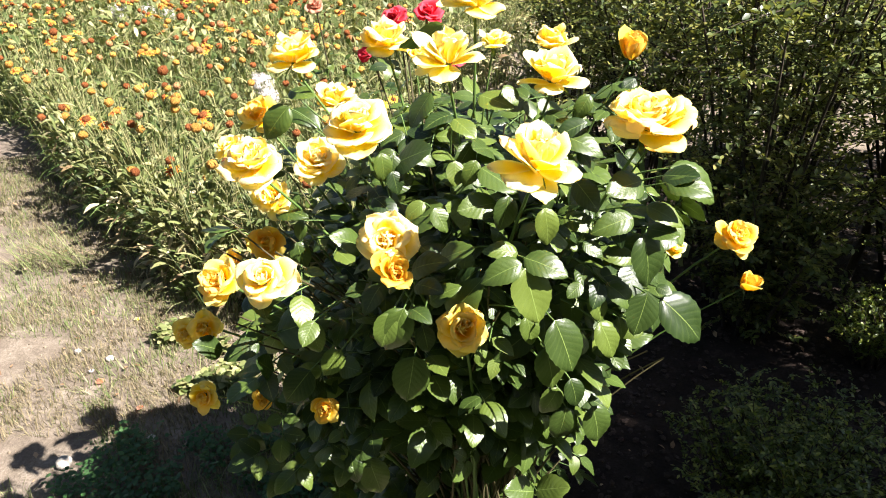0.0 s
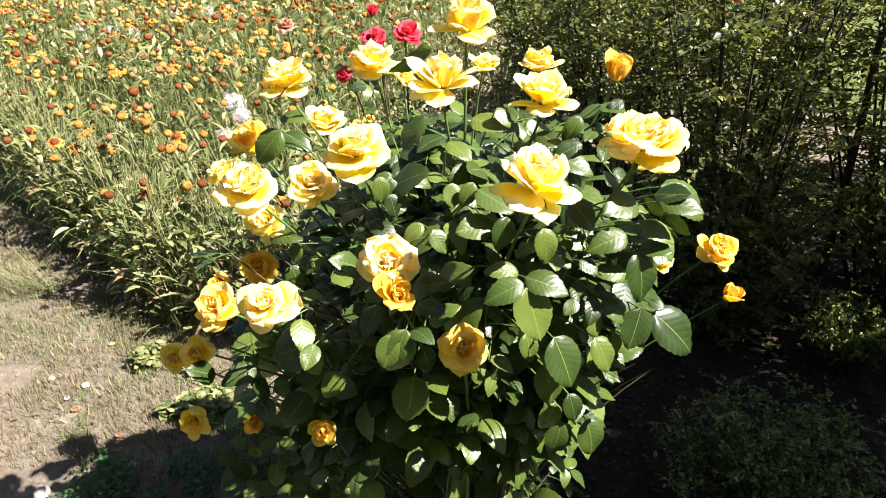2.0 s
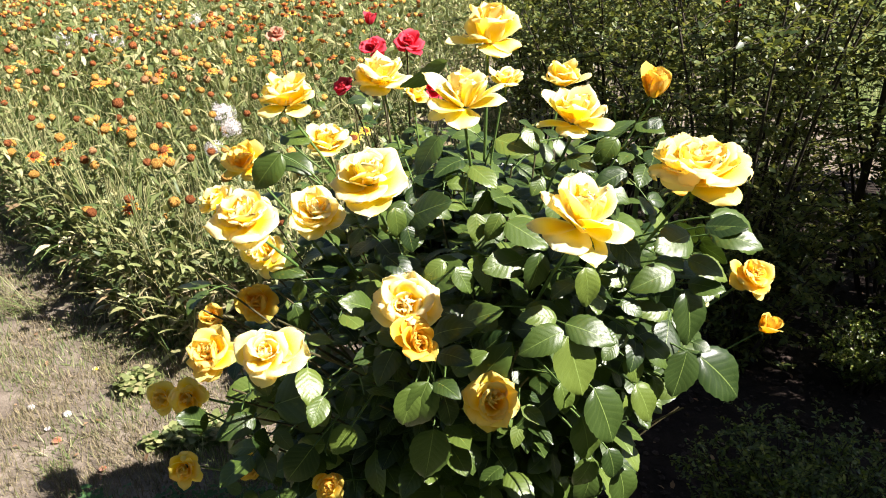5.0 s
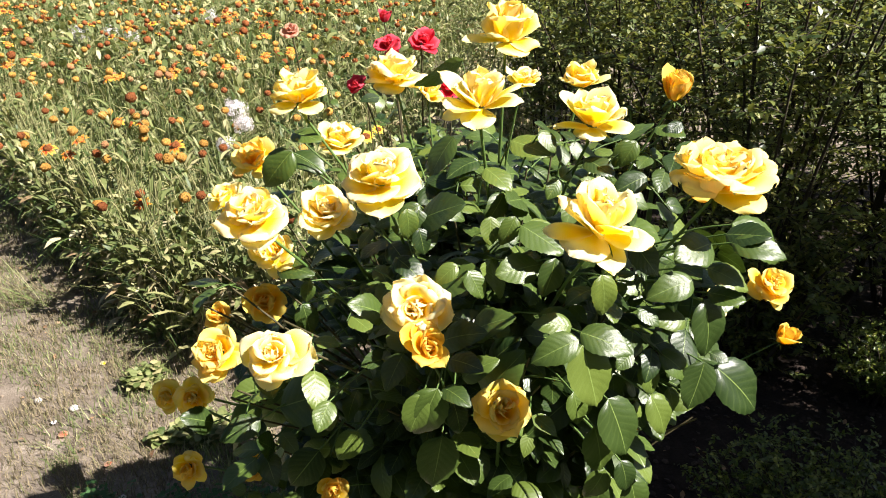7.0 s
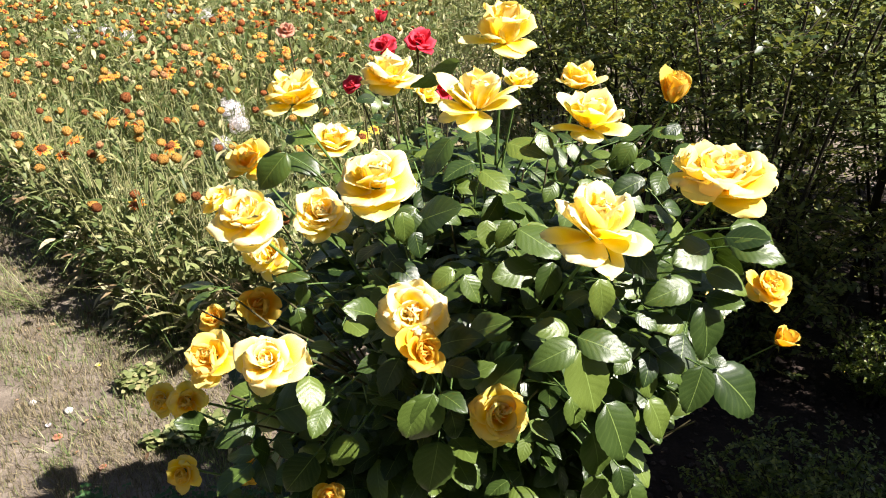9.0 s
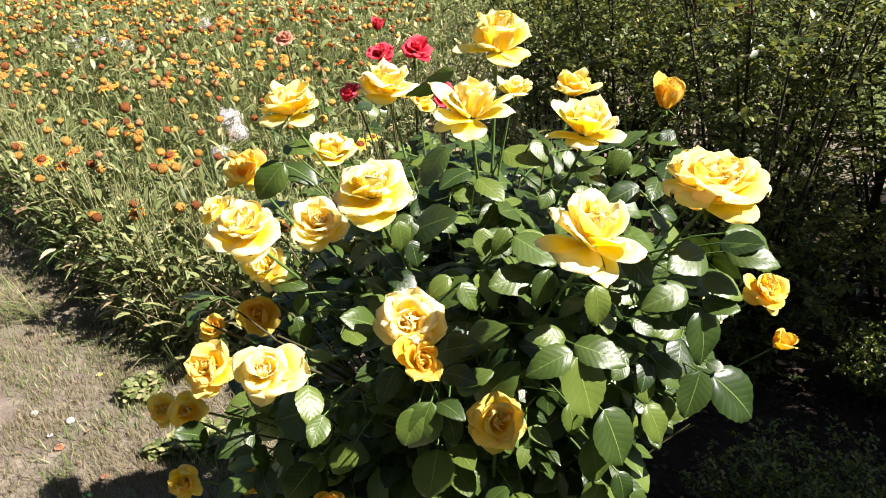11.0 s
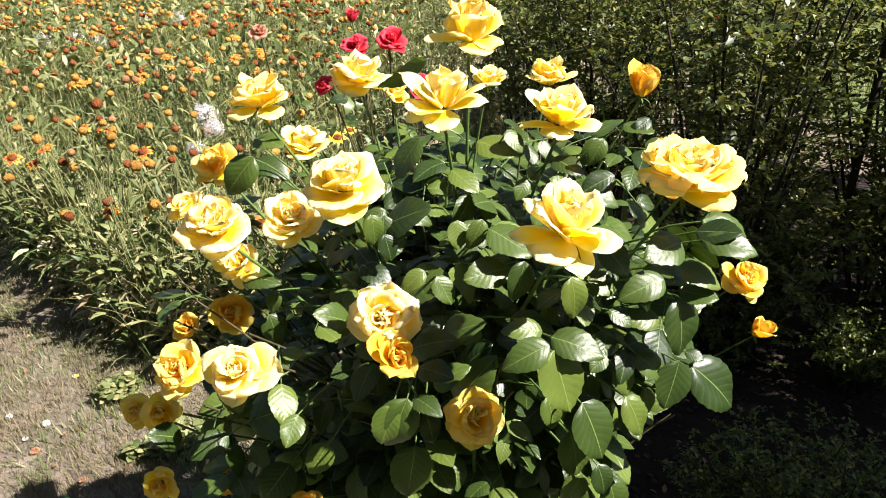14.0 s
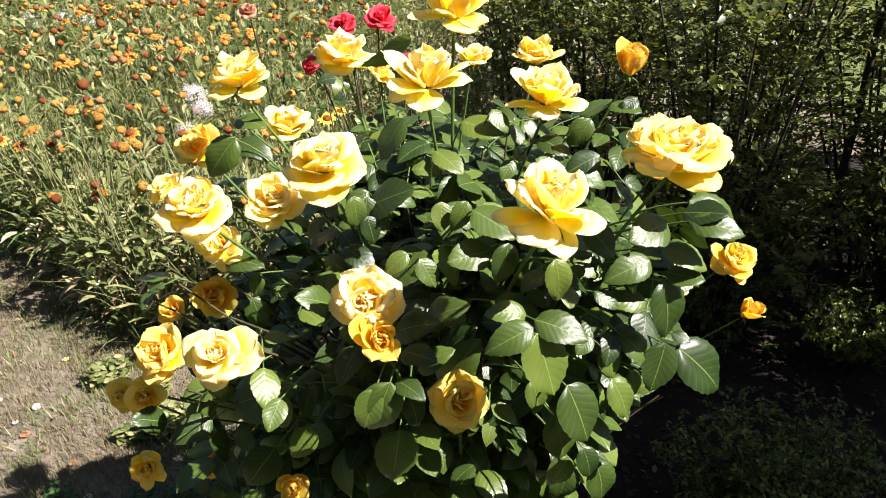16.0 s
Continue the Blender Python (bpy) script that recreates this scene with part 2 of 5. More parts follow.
def bend(a, b, sag, n=8):
    """A bowed line from a to b whose middle is pushed by sag."""
    a, b, c = Vector(a), Vector(b), (Vector(a) + Vector(b)) / 2 + Vector(sag)
    return [a * (1 - t) ** 2 + c * 2 * t * (1 - t) + b * t * t for t in (i / (n - 1) for i in range(n))]


def aim(place, out, up, size=1.0, roll=0.0):
    """A pose with y along out and z near up."""
    y = Vector(out).normalized()
    x = y.cross(Vector(up))
    x = x.normalized() if x.length > 1e-4 else y.orthogonal().normalized()
    z = x.cross(y)
    m = Matrix((x, y, z)).transposed().to_4x4()
    return Matrix.Translation(place) @ m @ Matrix.Rotation(roll, 4, "Y") @ Matrix.Scale(size, 4)


def place_part(name, mesh, parent, m=None, label=""):
    ob = new(name, mesh)
    ob.parent = parent
    if m is not None:
        ob.matrix_local = m
    return tagged(ob, label) if label else ob


def thing(name, at, label, category, group="", kind=""):
    ob = new(name)
    ob.location = at
    ob.empty_display_size = 0.05
    return tagged(ob, label, category, group, kind)


def rnd(a, b):
    return random.uniform(a, b)


def leaflet(nu=5, nv=9, fold=0.25, droop=0.22, wide=0.68, teeth=0.012, wave=0.03, seed=0, point=1.0):
    """A leaf one long: along y from its stalk, folded at the midrib, toothed."""
    r = random.Random(seed)
    v, u = [], []
    for j in range(nv):
        t = j / (nv - 1)
        half = wide / 2 * (t ** 0.55) * ((1 - t) ** 0.8) / 0.401
        half = max(half, 0.004)
        z0 = -droop * t * t + 0.10 * t
        for i in range(nu):
            s = 2 * i / (nu - 1) - 1
            jag = teeth * (1 if j % 2 else -1) if abs(s) > 0.99 else 0
            x = s * (half + jag)
            v.append((x, t + jag * 0.6, z0 + 1.7 * fold * half * (1.6 * abs(s) - 1.5 * s * s) + wave * math.sin(7 * t + 3 * s + r.random() * 0.6) * abs(s)))
            u.append((i / (nu - 1), t))
    return np.array(v), grid_faces(nu, nv), np.array(u)


SMALL_LEAF = (np.array([(0, 0, 0), (0.26, 0.42, 0.07), (0, 0.5, 0), (-0.26, 0.42, 0.07), (0.16, 0.8, 0.0), (0, 1, -0.12), (-0.16, 0.8, 0.0)], dtype=float),
              np.array([(0, 1, 2, 3), (2, 1, 4, 5), (3, 2, 5, 6)]),
              np.array([(0.5, 0), (1, 0.42), (0.5, 0.5), (0, 0.42), (0.9, 0.8), (0.5, 1), (0.1, 0.8)]))
BLADE = (np.array([(-0.5, 0, 0), (0.5, 0, 0), (0.42, 0.05, 0.4), (-0.42, 0.05, 0.4), (0.3, 0.17, 0.75), (-0.3, 0.17, 0.75), (0.03, 0.34, 1.0), (-0.03, 0.34, 1.0)], dtype=float),
         np.array([(0, 1, 2, 3), (3, 2, 4, 5), (5, 4, 6, 7)]),
         np.array([(0, 0), (1, 0), (1, 0.4), (0, 0.4), (1, 0.75), (0, 0.75), (1, 1), (0, 1)]))
FINE_LEAVES = [leaflet(seed=s, fold=f, droop=d, wide=w, nv=15, teeth=0.007) for s, f, d, w in ((1, 0.22, 0.18, 0.70), (2, 0.35, 0.30, 0.66), (3, 0.12, 0.10, 0.72), (4, 0.3, 0.42, 0.64))]
LIGHT_LEAVES = [leaflet(nu=3, nv=6, seed=s, fold=f, droop=d, wide=w, teeth=0) for s, f, d, w in ((5, 0.25, 0.2, 0.68), (6, 0.4, 0.38, 0.62))]
LANCE = [leaflet(nu=3, nv=5, seed=s, fold=0.3, droop=d, wide=w, teeth=0) for s, d, w in ((7, 0.35, 0.20), (8, 0.6, 0.26), (9, 0.15, 0.16))]
BROAD = [leaflet(nu=3, nv=5, seed=s, fold=0.35, droop=d, wide=w, teeth=0) for s, d, w in ((17, 0.35, 0.36), (18, 0.6, 0.42), (19, 0.2, 0.30))]
ROUND_LEAF = leaflet(nu=3, nv=5, fold=0.2, droop=0.15, wide=0.85, teeth=0)


def ball(seg=10, rings=7, rough=0.0, seed=0, flat=1.0):
    r = random.Random(seed)
    v, u = [], []
    for j in range(rings):
        a = math.pi * (0.02 + 0.96 * j / (rings - 1))
        for i in range(seg):
            b = 2 * math.pi * i / seg
            k = 1 + r.uniform(-rough, rough)
            v.append((math.sin(a) * math.cos(b) * k, math.sin(a) * math.sin(b) * k, -math.cos(a) * k * flat))
            u.append((i / seg, j / (rings - 1)))
    f = [(j * seg + i, j * seg + (i + 1) % seg, (j + 1) * seg + (i + 1) % seg, (j + 1) * seg + i) for j in range(rings - 1) for i in range(seg)]
    return np.array(v), np.array(f), np.array(u)


# ---- ground ----
def axis(lo, hi, step, far):
    core = list(np.arange(lo, hi + 1e-6, step))
    out = [1.6 ** i * step for i in range(3, 40)]
    return [lo - d for d in reversed(out) if d < far] + core + [hi + d for d in out if d < far]


def height(x, y):
    h = 0.012 * noise.noise((x * 2.1, y * 2.1, 0.3)) + 0.006 * noise.noise((x * 9, y * 9, 4.1)) + 0.003 * noise.noise((x * 27, y * 27, 9.0))
    return h


xs, ys = axis(-3.2, 2.6, 0.035, 400), axis(0.6, 6.0, 0.035, 400)
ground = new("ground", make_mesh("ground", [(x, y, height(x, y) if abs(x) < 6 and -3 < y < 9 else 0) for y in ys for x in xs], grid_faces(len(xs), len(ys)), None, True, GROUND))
tagged(ground, "bare sandy garden soil with darker mulched earth under the shrubs", "ground", kind="structure")


# unseen wall added behind the camera to cut sky light on the leaves
WALL = plain_mat("grey_render", (0.20, 0.185, 0.165), (0.27, 0.25, 0.225), 18.0, 0.9, 0.15)
wall_south = new("wall_south", make_mesh("wall_south", [(x, y, z) for z in (-0.05, 4.6) for x, y in ((-9, -3.6), (9, -3.6), (9, -3.9), (-9, -3.9))], [(3, 2, 1, 0), (4, 5, 6, 7), (0, 1, 5, 4), (1, 2, 6, 5), (2, 3, 7, 6), (3, 0, 4, 7)], None, False, WALL))
tagged(wall_south, "plain grey unseen wall added behind the camera to block low sky", "wall", kind="structure")


# ---- the yellow rose bush ----
def petal_mesh(name, length, width, start, end, r0, z0, reflex, material, seed, ruffle=0.06, wrap=1.0, nu=11, nv=13):
    """One petal round the z axis: it leans from start to end degrees off the axis and its rim rolls back by reflex degrees."""
    r = random.Random(seed)
    p1, p2, p3 = r.uniform(0, 6), r.uniform(0, 6), r.uniform(0, 6)
    notch = r.uniform(-0.07, 0.07)
    frill = ruffle * r.uniform(0.6, 1.5)
    rad, hgt, before, v, u = r0, z0, 0.0, [], []
    for j in range(nv):
        t = 1 - (1 - j / (nv - 1)) ** 1.25
        step = (t - before) * length
        before = t
        ang = radians(start + (end - start) * t ** 0.85 + reflex * max(0.0, (t - 0.62) / 0.38) ** 1.6)
        if j:
            rad += math.sin(ang) * step
            hgt += math.cos(ang) * step
        half = width / 2 * min(1.0, 0.22 + 1.35 * t ** 0.75) * math.sqrt(max(0.03, 1 - max(0.0, (t - 0.5) / 0.5) ** 3))
        for i in range(nu):
            s = 2 * i / (nu - 1) - 1
            rho = max(0.35 * width, rad * 1.15) / wrap
            a = s * half / rho
            tip = -(abs(s) ** 2.4) * 0.04 * length * t ** 2 - notch * length * (1 - abs(s)) ** 1.5 * t ** 5
            x = rad - rho * (1 - math.cos(a)) + tip * math.sin(ang)
            z = hgt + tip * math.cos(ang)
            y = rho * math.sin(a)
            k = ruffle * width * t ** 1.5 * (0.25 + 0.75 * half / (width / 2))
            wob = k * (math.sin(4.2 * s + p1) * 0.7 + math.sin(8.5 * s + p2 + 2 * t) * 0.4 * abs(s) + math.sin(2.2 * s + p3))
            wob += frill * width * 0.25 * t ** 5 * math.sin(13 * s + p3 + 3 * p1)
            roll = abs(s) ** 3 * t * reflex / 90 * 0.14 * width
            x += math.cos(ang) * (wob + roll)
            z += -math.sin(ang) * (wob + roll)
            v.append((x, y, z))
            u.append((i / (nu - 1), t))
    return np.array(v), grid_faces(nu, nv), np.array(u)


bloom_no = [0]
KINDS = {
    # rings of (petals, length, width, lean at base, lean at rim, reflex, radius, height)
    "full": [(4, 0.38, 0.42, 26, -10, 26, 0.03, 0.06), (5, 0.47, 0.54, 42, 4, 42, 0.06, 0.04), (5, 0.53, 0.62, 58, 24, 52, 0.08, 0.02), (5, 0.54, 0.66, 76, 52, 48, 0.09, -0.01)],
    "bowl": [(5, 0.34, 0.40, 26, -6, 34, 0.04, 0.07), (6, 0.42, 0.50, 42, 10, 44, 0.08, 0.06), (6, 0.48, 0.60, 54, 22, 48, 0.10, 0.03), (5, 0.52, 0.72, 66, 40, 46, 0.11, 0.0)],
    "open": [(4, 0.36, 0.40, 28, -14, 22, 0.03, 0.05), (5, 0.46, 0.52, 54, 18, 40, 0.07, 0.03), (5, 0.50, 0.60, 78, 54, 44, 0.09, 0.0)],
    "goblet": [(4, 0.58, 0.50, 28, -16, 22, 0.03, 0.04), (4, 0.66, 0.66, 44, -2, 48, 0.05, 0.02), (4, 0.64, 0.70, 58, 16, 70, 0.07, 0.0)],
    "half": [(4, 0.50, 0.44, 30, -14, 22, 0.03, 0.03), (5, 0.58, 0.58, 46, 4, 46, 0.05, 0.02), (5, 0.60, 0.66, 64, 32, 54, 0.08, 0.0)],
    "fan": [(4, 0.50, 0.40, 22, -8, 20, 0.03, 0.05), (5, 0.60, 0.52, 38, 8, 36, 0.05, 0.03), (4, 0.64, 0.58, 52, 28, 40, 0.07, 0.01)],
    "bud": [(3, 0.86, 0.60, 34, -20, 6, 0.02, 0.02), (3, 0.95, 0.76, 44, -14, 24, 0.05, 0.01), (4, 0.96, 0.84, 52, -12, 40, 0.07, 0.0)],
}


def calyx(size, material):
    pile = Pile()
    v, f, u = ball(8, 6, 0.0, 1, 1.0)
    pile.add((v, f, u), Matrix.Translation((0, 0, -0.075 * size)) @ Matrix.Diagonal((0.075 * size, 0.075 * size, 0.09 * size, 1)))
    for k in range(5):
        a = 2 * math.pi * k / 5 + 0.3
        out = (math.cos(a), math.sin(a), rnd(-0.9, -0.1))
        pile.add(LANCE[k % 3], aim((0.04 * size * out[0], 0.04 * size * out[1], -0.03 * size), out, (0, 0, 1), 0.36 * size))
    return pile.mesh("calyx", material)


def bloom(parent, kind, at, diameter, facing, material, spin=0.0, name="bloom", label="", open_by=0.0, hang=()):
    """A rose: a tight heart with its outer petals and green calyx as parts."""
    bloom_no[0] += 1
    seed = bloom_no[0] * 101
    rings = KINDS[kind]
    diameter *= 0.80 if kind != "bud" else 1.0
    m = Vector(facing).normalized().to_track_quat("Z", "Y").to_matrix().to_4x4()
    m = Matrix.Translation(at) @ m @ Matrix.Rotation(spin, 4, "Z")
    r = random.Random(seed)
    heart = Pile()
    loose = 0.0 if kind == "bud" else 1.0
    for k in range(3):
        w = petal_mesh("", (0.26 + 0.04 * k) * diameter * (1 if loose else 2.6), 0.34 * diameter, 26 + 3 * k, (-34 if loose else -58) + 9 * k, 0.010 * diameter * (k + 0.4), 0.06 * diameter, 10, None, seed + k, 0.07, 1.15, 7, 6)
        heart.add(w, Matrix.Rotation(k * 2.4, 4, "Z"))
    if loose:
        # crumpled inner petals that lie across the heart
        for k in range(3):
            a, d = r.uniform(0, 6.28), r.uniform(0.02, 0.08) * diameter
            w = petal_mesh("", r.uniform(0.28, 0.40) * diameter, r.uniform(0.38, 0.52) * diameter, r.uniform(-5, 25), r.uniform(-40, 15), 0.0, 0.05 * diameter, r.uniform(10, 45), None, seed + 40 + k, r.uniform(0.05, 0.10), 0.8, 9, 8)
            heart.add(w, Matrix.Translation((math.cos(a) * d, math.sin(a) * d, 0)) @ Matrix.Rotation(r.uniform(0, 6.28), 4, "Z"))
    core = place_part(name, heart.mesh(name, material), parent, m, label)
    for g, (count, length, width, a0, a1, reflex, r0, z0) in enumerate(rings):
        off = Matrix.Translation((r.uniform(-0.035, 0.035) * diameter * loose, r.uniform(-0.035, 0.035) * diameter * loose, 0)) @ Matrix.Rotation(radians(r.uniform(-10, 10) * loose), 4, "X") @ Matrix.Rotation(radians(r.uniform(-10, 10) * loose), 4, "Y")
        for k in range(count):
            turn = 2 * math.pi * (k + r.uniform(-0.3, 0.3)) / count + g * 2.4 + spin
            lift = r.uniform(-10, 14) + open_by + (7 if k % 2 else -5)
            if not loose:
                lift *= 0.4
            w = petal_mesh("", length * diameter * r.uniform(0.74, 1.12), width * diameter * r.uniform(0.84, 1.22), a0 + lift * 0.5, a1 + lift, (r0 + 0.022 * (k % 2)) * diameter, (z0 - 0.012 * (k % 2)) * diameter, reflex * r.uniform(0.3, 1.7), material, seed + 17 * g + k, r.uniform(0.05, 0.14) if loose else 0.02, r.uniform(0.75, 1.1))
            place_part("petal", make_mesh("petal", w[0], w[1], w[2], True, material), core, off @ Matrix.Rotation(turn, 4, "Z") @ Matrix.Rotation(radians(r.uniform(-13, 13) * loose), 4, "X"))
    for k, (turn, a0, a1, reflex, length, width) in enumerate(hang):
        # turn: degrees round the bloom, 0 along x, 90 towards the path
        d = m.to_3x3().inverted() @ Vector((math.cos(radians(turn)), -math.sin(radians(turn)), 0))
        w = petal_mesh("", length * 0.90 * diameter, width * 1.12 * diameter, a0, a1, 0.08 * diameter, -0.01 * diameter, reflex * r.uniform(0.9, 1.6), material, seed + 90 + k, r.uniform(0.06, 0.11), 0.85)
        place_part("petal", make_mesh("petal", w[0], w[1], w[2], True, material), core, Matrix.Rotation(math.atan2(d.y, d.x), 4, "Z"))
    place_part("calyx", calyx(diameter, STEM), core, Matrix.Identity(4), "green calyx with pointed sepals")
    return core


BASE = Vector((0.05, 1.16, 0.0))
rose_bush = thing("rose_bush", BASE, "yellow garden rose bush in full bloom with glossy dark leaves", "rose bush")
to_bush = Matrix.Translation(-BASE)
leaf_pile = Pile()
FINE_MESH = [make_mesh("leaflet", *t, True, LEAF) for t in FINE_LEAVES]


bloom_spots = []
sunny_spots = []


def in_front(p):
    """Whether a leaf there would lie over a bloom's face."""
    for c, r, reach in sunny_spots:
        d = p - c
        along = max(0.0, min(reach, d.dot(SUN)))
        if (d - SUN * along).length < r:
            return True
        along = max(0.0, min(0.15, d.dot(FACE)))
        if (d - FACE * along).length < r:
            return True
    for c, r in bloom_spots:
        d = p - c
        along = max(0.0, min(0.24, d.dot(FACE)))
        if (d - FACE * along).length < r:
            return True
        along = max(0.0, min(0.40 if c.z > 0.8 else 0.46, d.dot(SUN)))
        if (d - SUN * along).length < r * 0.75:
            return True
    return False


FACE = Vector((0, -0.93, 0.36))


def compound(at, out, up, size, count=5, fine=None):
    """A rose leaf: a stalk with three or five toothed leaflets. size: the end leaflet's length."""
    if at[0] > 0.24 and at[2] < 0.80 or at[0] < -0.50:
        return
    base = aim(at, out, up)
    stalk = tube([(0, 0, 0), (0, size * 0.45, 0.05 * size), (0, size * 1.0, 0.02 * size)], [0.0013, 0.0011, 0.0008], 4)
    places = [((0, size * 1.0, 0.02 * size), 0.0, 1.0), ((0.05 * size, size * 0.80, 0.02 * size), -70, 0.82), ((-0.05 * size, size * 0.80, 0.02 * size), 70, 0.82)]
    if count == 5:
        places += [((0.04 * size, size * 0.22, 0.04 * size), -78, 0.62), ((-0.04 * size, size * 0.22, 0.04 * size), 78, 0.62)]
    poses = []
    for p, turn, k in places:
        poses.append(base @ Matrix.Translation(p) @ Matrix.Rotation(radians(turn + rnd(-9, 9)), 4, "Z") @ Matrix.Rotation(radians(rnd(-22, 8)), 4, "X") @ Matrix.Rotation(radians(rnd(-16, 16)), 4, "Y") @ Matrix.Scale(size * k * rnd(0.92, 1.08), 4))
    poses = [q for q in poses if not in_front(q @ Vector((0, 0.5, 0)))]
    if not poses or in_front(Vector(at)):
        return
    if fine:
        ob = place_part("leaf", make_mesh("leaf", *stalk, True, STEM), rose_bush, to_bush @ base)
        inv = base.inverted()
        for q in poses:
            place_part("leaflet", random.choice(FINE_MESH), ob, inv @ q)
    else:
        stalk_pile.add(stalk, to_bush @ base)
        for q in poses:
            leaf_pile.add(random.choice(LIGHT_LEAVES if rnd(0, 1) < 0.3 else FINE_LEAVES), to_bush @ q)


stalk_pile = Pile()
HEART = Vector((0.0, 1.05, 0.62))


def cane(target, thick=0.005, name="cane", low=0.35, leaves=7, leaf_size=0.05, start=None, facing=None, top=0.93):
    """A cane from the base to a target, with leaves along its upper part."""
    target = Vector(target)
    start = Vector(start) if start is not None else BASE + Vector((rnd(-0.07, 0.07), rnd(-0.07, 0.07), 0.0))
    side = Vector((target.x - start.x, target.y - start.y, 0)) * -0.22 + Vector((rnd(-0.03, 0.03), rnd(-0.03, 0.03), 0.16 * target.z))
    pts = bend(start, target, side, 11)
    ob = place_part(name, make_mesh(name, *tube(pts, [thick * (1 - 0.55 * i / 10) for i in range(11)], 6), True, [CANE if name == "shoot" else STEM]), rose_bush, to_bush)
    turn = rnd(0, 6.28)
    for k in range(leaves):
        t = low + (top - low) * (k + rnd(0.1, 0.9)) / leaves
        i = min(9, int(t * 10))
        p = pts[i].lerp(pts[i + 1], t * 10 - i)
        d = (pts[i + 1] - pts[i]).normalized()
        turn += 2.4
        a = d.orthogonal().normalized()
        out = a * math.cos(turn) + d.cross(a) * math.sin(turn) + d * 0.35 + (p - HEART) * 1.2
        out.z = out.z * 0.5 + rnd(-0.25, 0.1)
        up = Vector((0, 0, 1)) + SUN * 0.5 + (p - HEART).normalized() * 0.8 + Vector((rnd(-0.35, 0.35), rnd(-0.35, 0.35), 0))
        compound(p, out, up, leaf_size * rnd(0.8, 1.25), 5 if rnd(0, 1) < 0.6 else 3, False)
    return ob


def rose(kind, at, diameter, facing, material=None, spin=0.0, leaves=6, leaf_size=0.05, open_by=0.0, label="", hang=()):
    at = Vector(at)
    f = Vector(facing).normalized()
    bloom_spots.append((at, diameter * 0.42 + (0.026 if at.z > 0.8 else 0.042)))
    bloom(rose_bush, kind, at - BASE - f * diameter * 0.12, diameter, f, material or PETAL, spin, "bloom", label, open_by, hang)
    waiting.append((at - f * diameter * 0.26, 0.0042 if diameter > 0.06 else 0.003, leaves, leaf_size))


waiting = []
# blooms: kind, place, breadth, facing
rose("half", (-0.212, 1.055, 1.160), 0.092, (-0.05, -0.08, 1), PETAL, 0.4, hang=((150, 85, 92, 20, 0.56, 0.50), (40, 95, 106, 25, 0.50, 0.46), (0, 70, 62, 30, 0.56, 0.5)))
rose("full", (-0.085, 1.225, 1.148), 0.106, (0.05, -0.05, 1), PETAL_PALE, 1.1, hang=((120, 95, 104, 30, 0.50, 0.56), (165, 84, 88, 25, 0.54, 0.56), (20, 92, 100, 20, 0.52, 0.5)))
rose("goblet", (0.056, 1.02, 1.236), 0.094, (0.03, -0.1, 1), PETAL, 0.2, hang=((70, 95, 108, 30, 0.52, 0.58), (20, 84, 86, 40, 0.56, 0.5), (175, 80, 92, 10, 0.74, 0.34)))
rose("half", (0.178, 1.12, 1.150), 0.074, (0.12, -0.1, 1), PETAL, 2.0, hang=((5, 62, 58, 10, 0.74, 0.40), (175, 72, 66, 30, 0.62, 0.46)))
rose("bud", (0.272, 1.01, 1.150), 0.044, (0.15, -0.05, 1), PETAL_DEEP, 0.5)
rose("fan", (0.157, 0.965, 1.140), 0.096, (0.03, -0.05, 1), PETAL_PALE, 0.9, hang=((170, 82, 86, 34, 0.66, 0.52), (15, 82, 84, 30, 0.66, 0.58), (110, 92, 98, 20, 0.48, 0.5)))
rose("fan", (0.015, 0.925, 1.180), 0.096, (0.05, -0.05, 1), PETAL_PALE, 2.4, hang=((150, 72, 70, 36, 0.66, 0.62), (100, 100, 112, 16, 0.58, 0.50), (15, 66, 62, 40, 0.66, 0.60), (175, 100, 112, 16, 0.58, 0.36)))
rose("bowl", (0.236, 0.765, 1.139), 0.116, (0.02, -0.14, 1), PETAL, 0.1, hang=((55, 90, 94, 44, 0.58, 0.66), (155, 72, 58, 44, 0.58, 0.74), (105, 66, 46, 44, 0.58, 0.84), (15, 68, 50, 44, 0.58, 0.80), (265, 56, 34, 44, 0.56, 0.80)))
rose("fan", (0.107, 0.715, 1.112), 0.098, (0.10, -0.1, 1), PETAL_PALE, 1.4, hang=((178, 84, 90, 14, 0.68, 0.38), (135, 88, 98, 30, 0.58, 0.60), (25, 80, 82, 20, 0.66, 0.56), (78, 104, 122, 10, 0.58, 0.42), (190, 48, 44, 16, 0.70, 0.44)))
rose("full", (-0.102, 0.855, 1.116), 0.096, (0.0, -0.45, 1), PETAL_PALE, 0.7, hang=((90, 90, 96, 16, 0.62, 0.66), (15, 80, 76, 30, 0.58, 0.66), (170, 78, 72, 40, 0.56, 0.60)))
rose("half", (-0.295, 1.14, 1.047), 0.082, (-0.2, -0.3, 1), PETAL_GOLD, 0.2, hang=((170, 88, 92, 24, 0.60, 0.50), (70, 90, 102, 20, 0.52, 0.5)))
rose("full", (-0.185, 1.012, 1.012), 0.086, (0.1, -0.7, 1), PETAL_PALE, 1.9, hang=((100, 88, 98, 24, 0.56, 0.56), (10, 80, 80, 34, 0.60, 0.6)))
rose("full", (-0.266, 0.94, 1.042), 0.098, (-0.05, -0.5, 1), PETAL_PALE, 2.7, hang=((75, 92, 104, 24, 0.56, 0.58), (20, 74, 70, 40, 0.62, 0.62), (160, 86, 92, 30, 0.50, 0.56)))
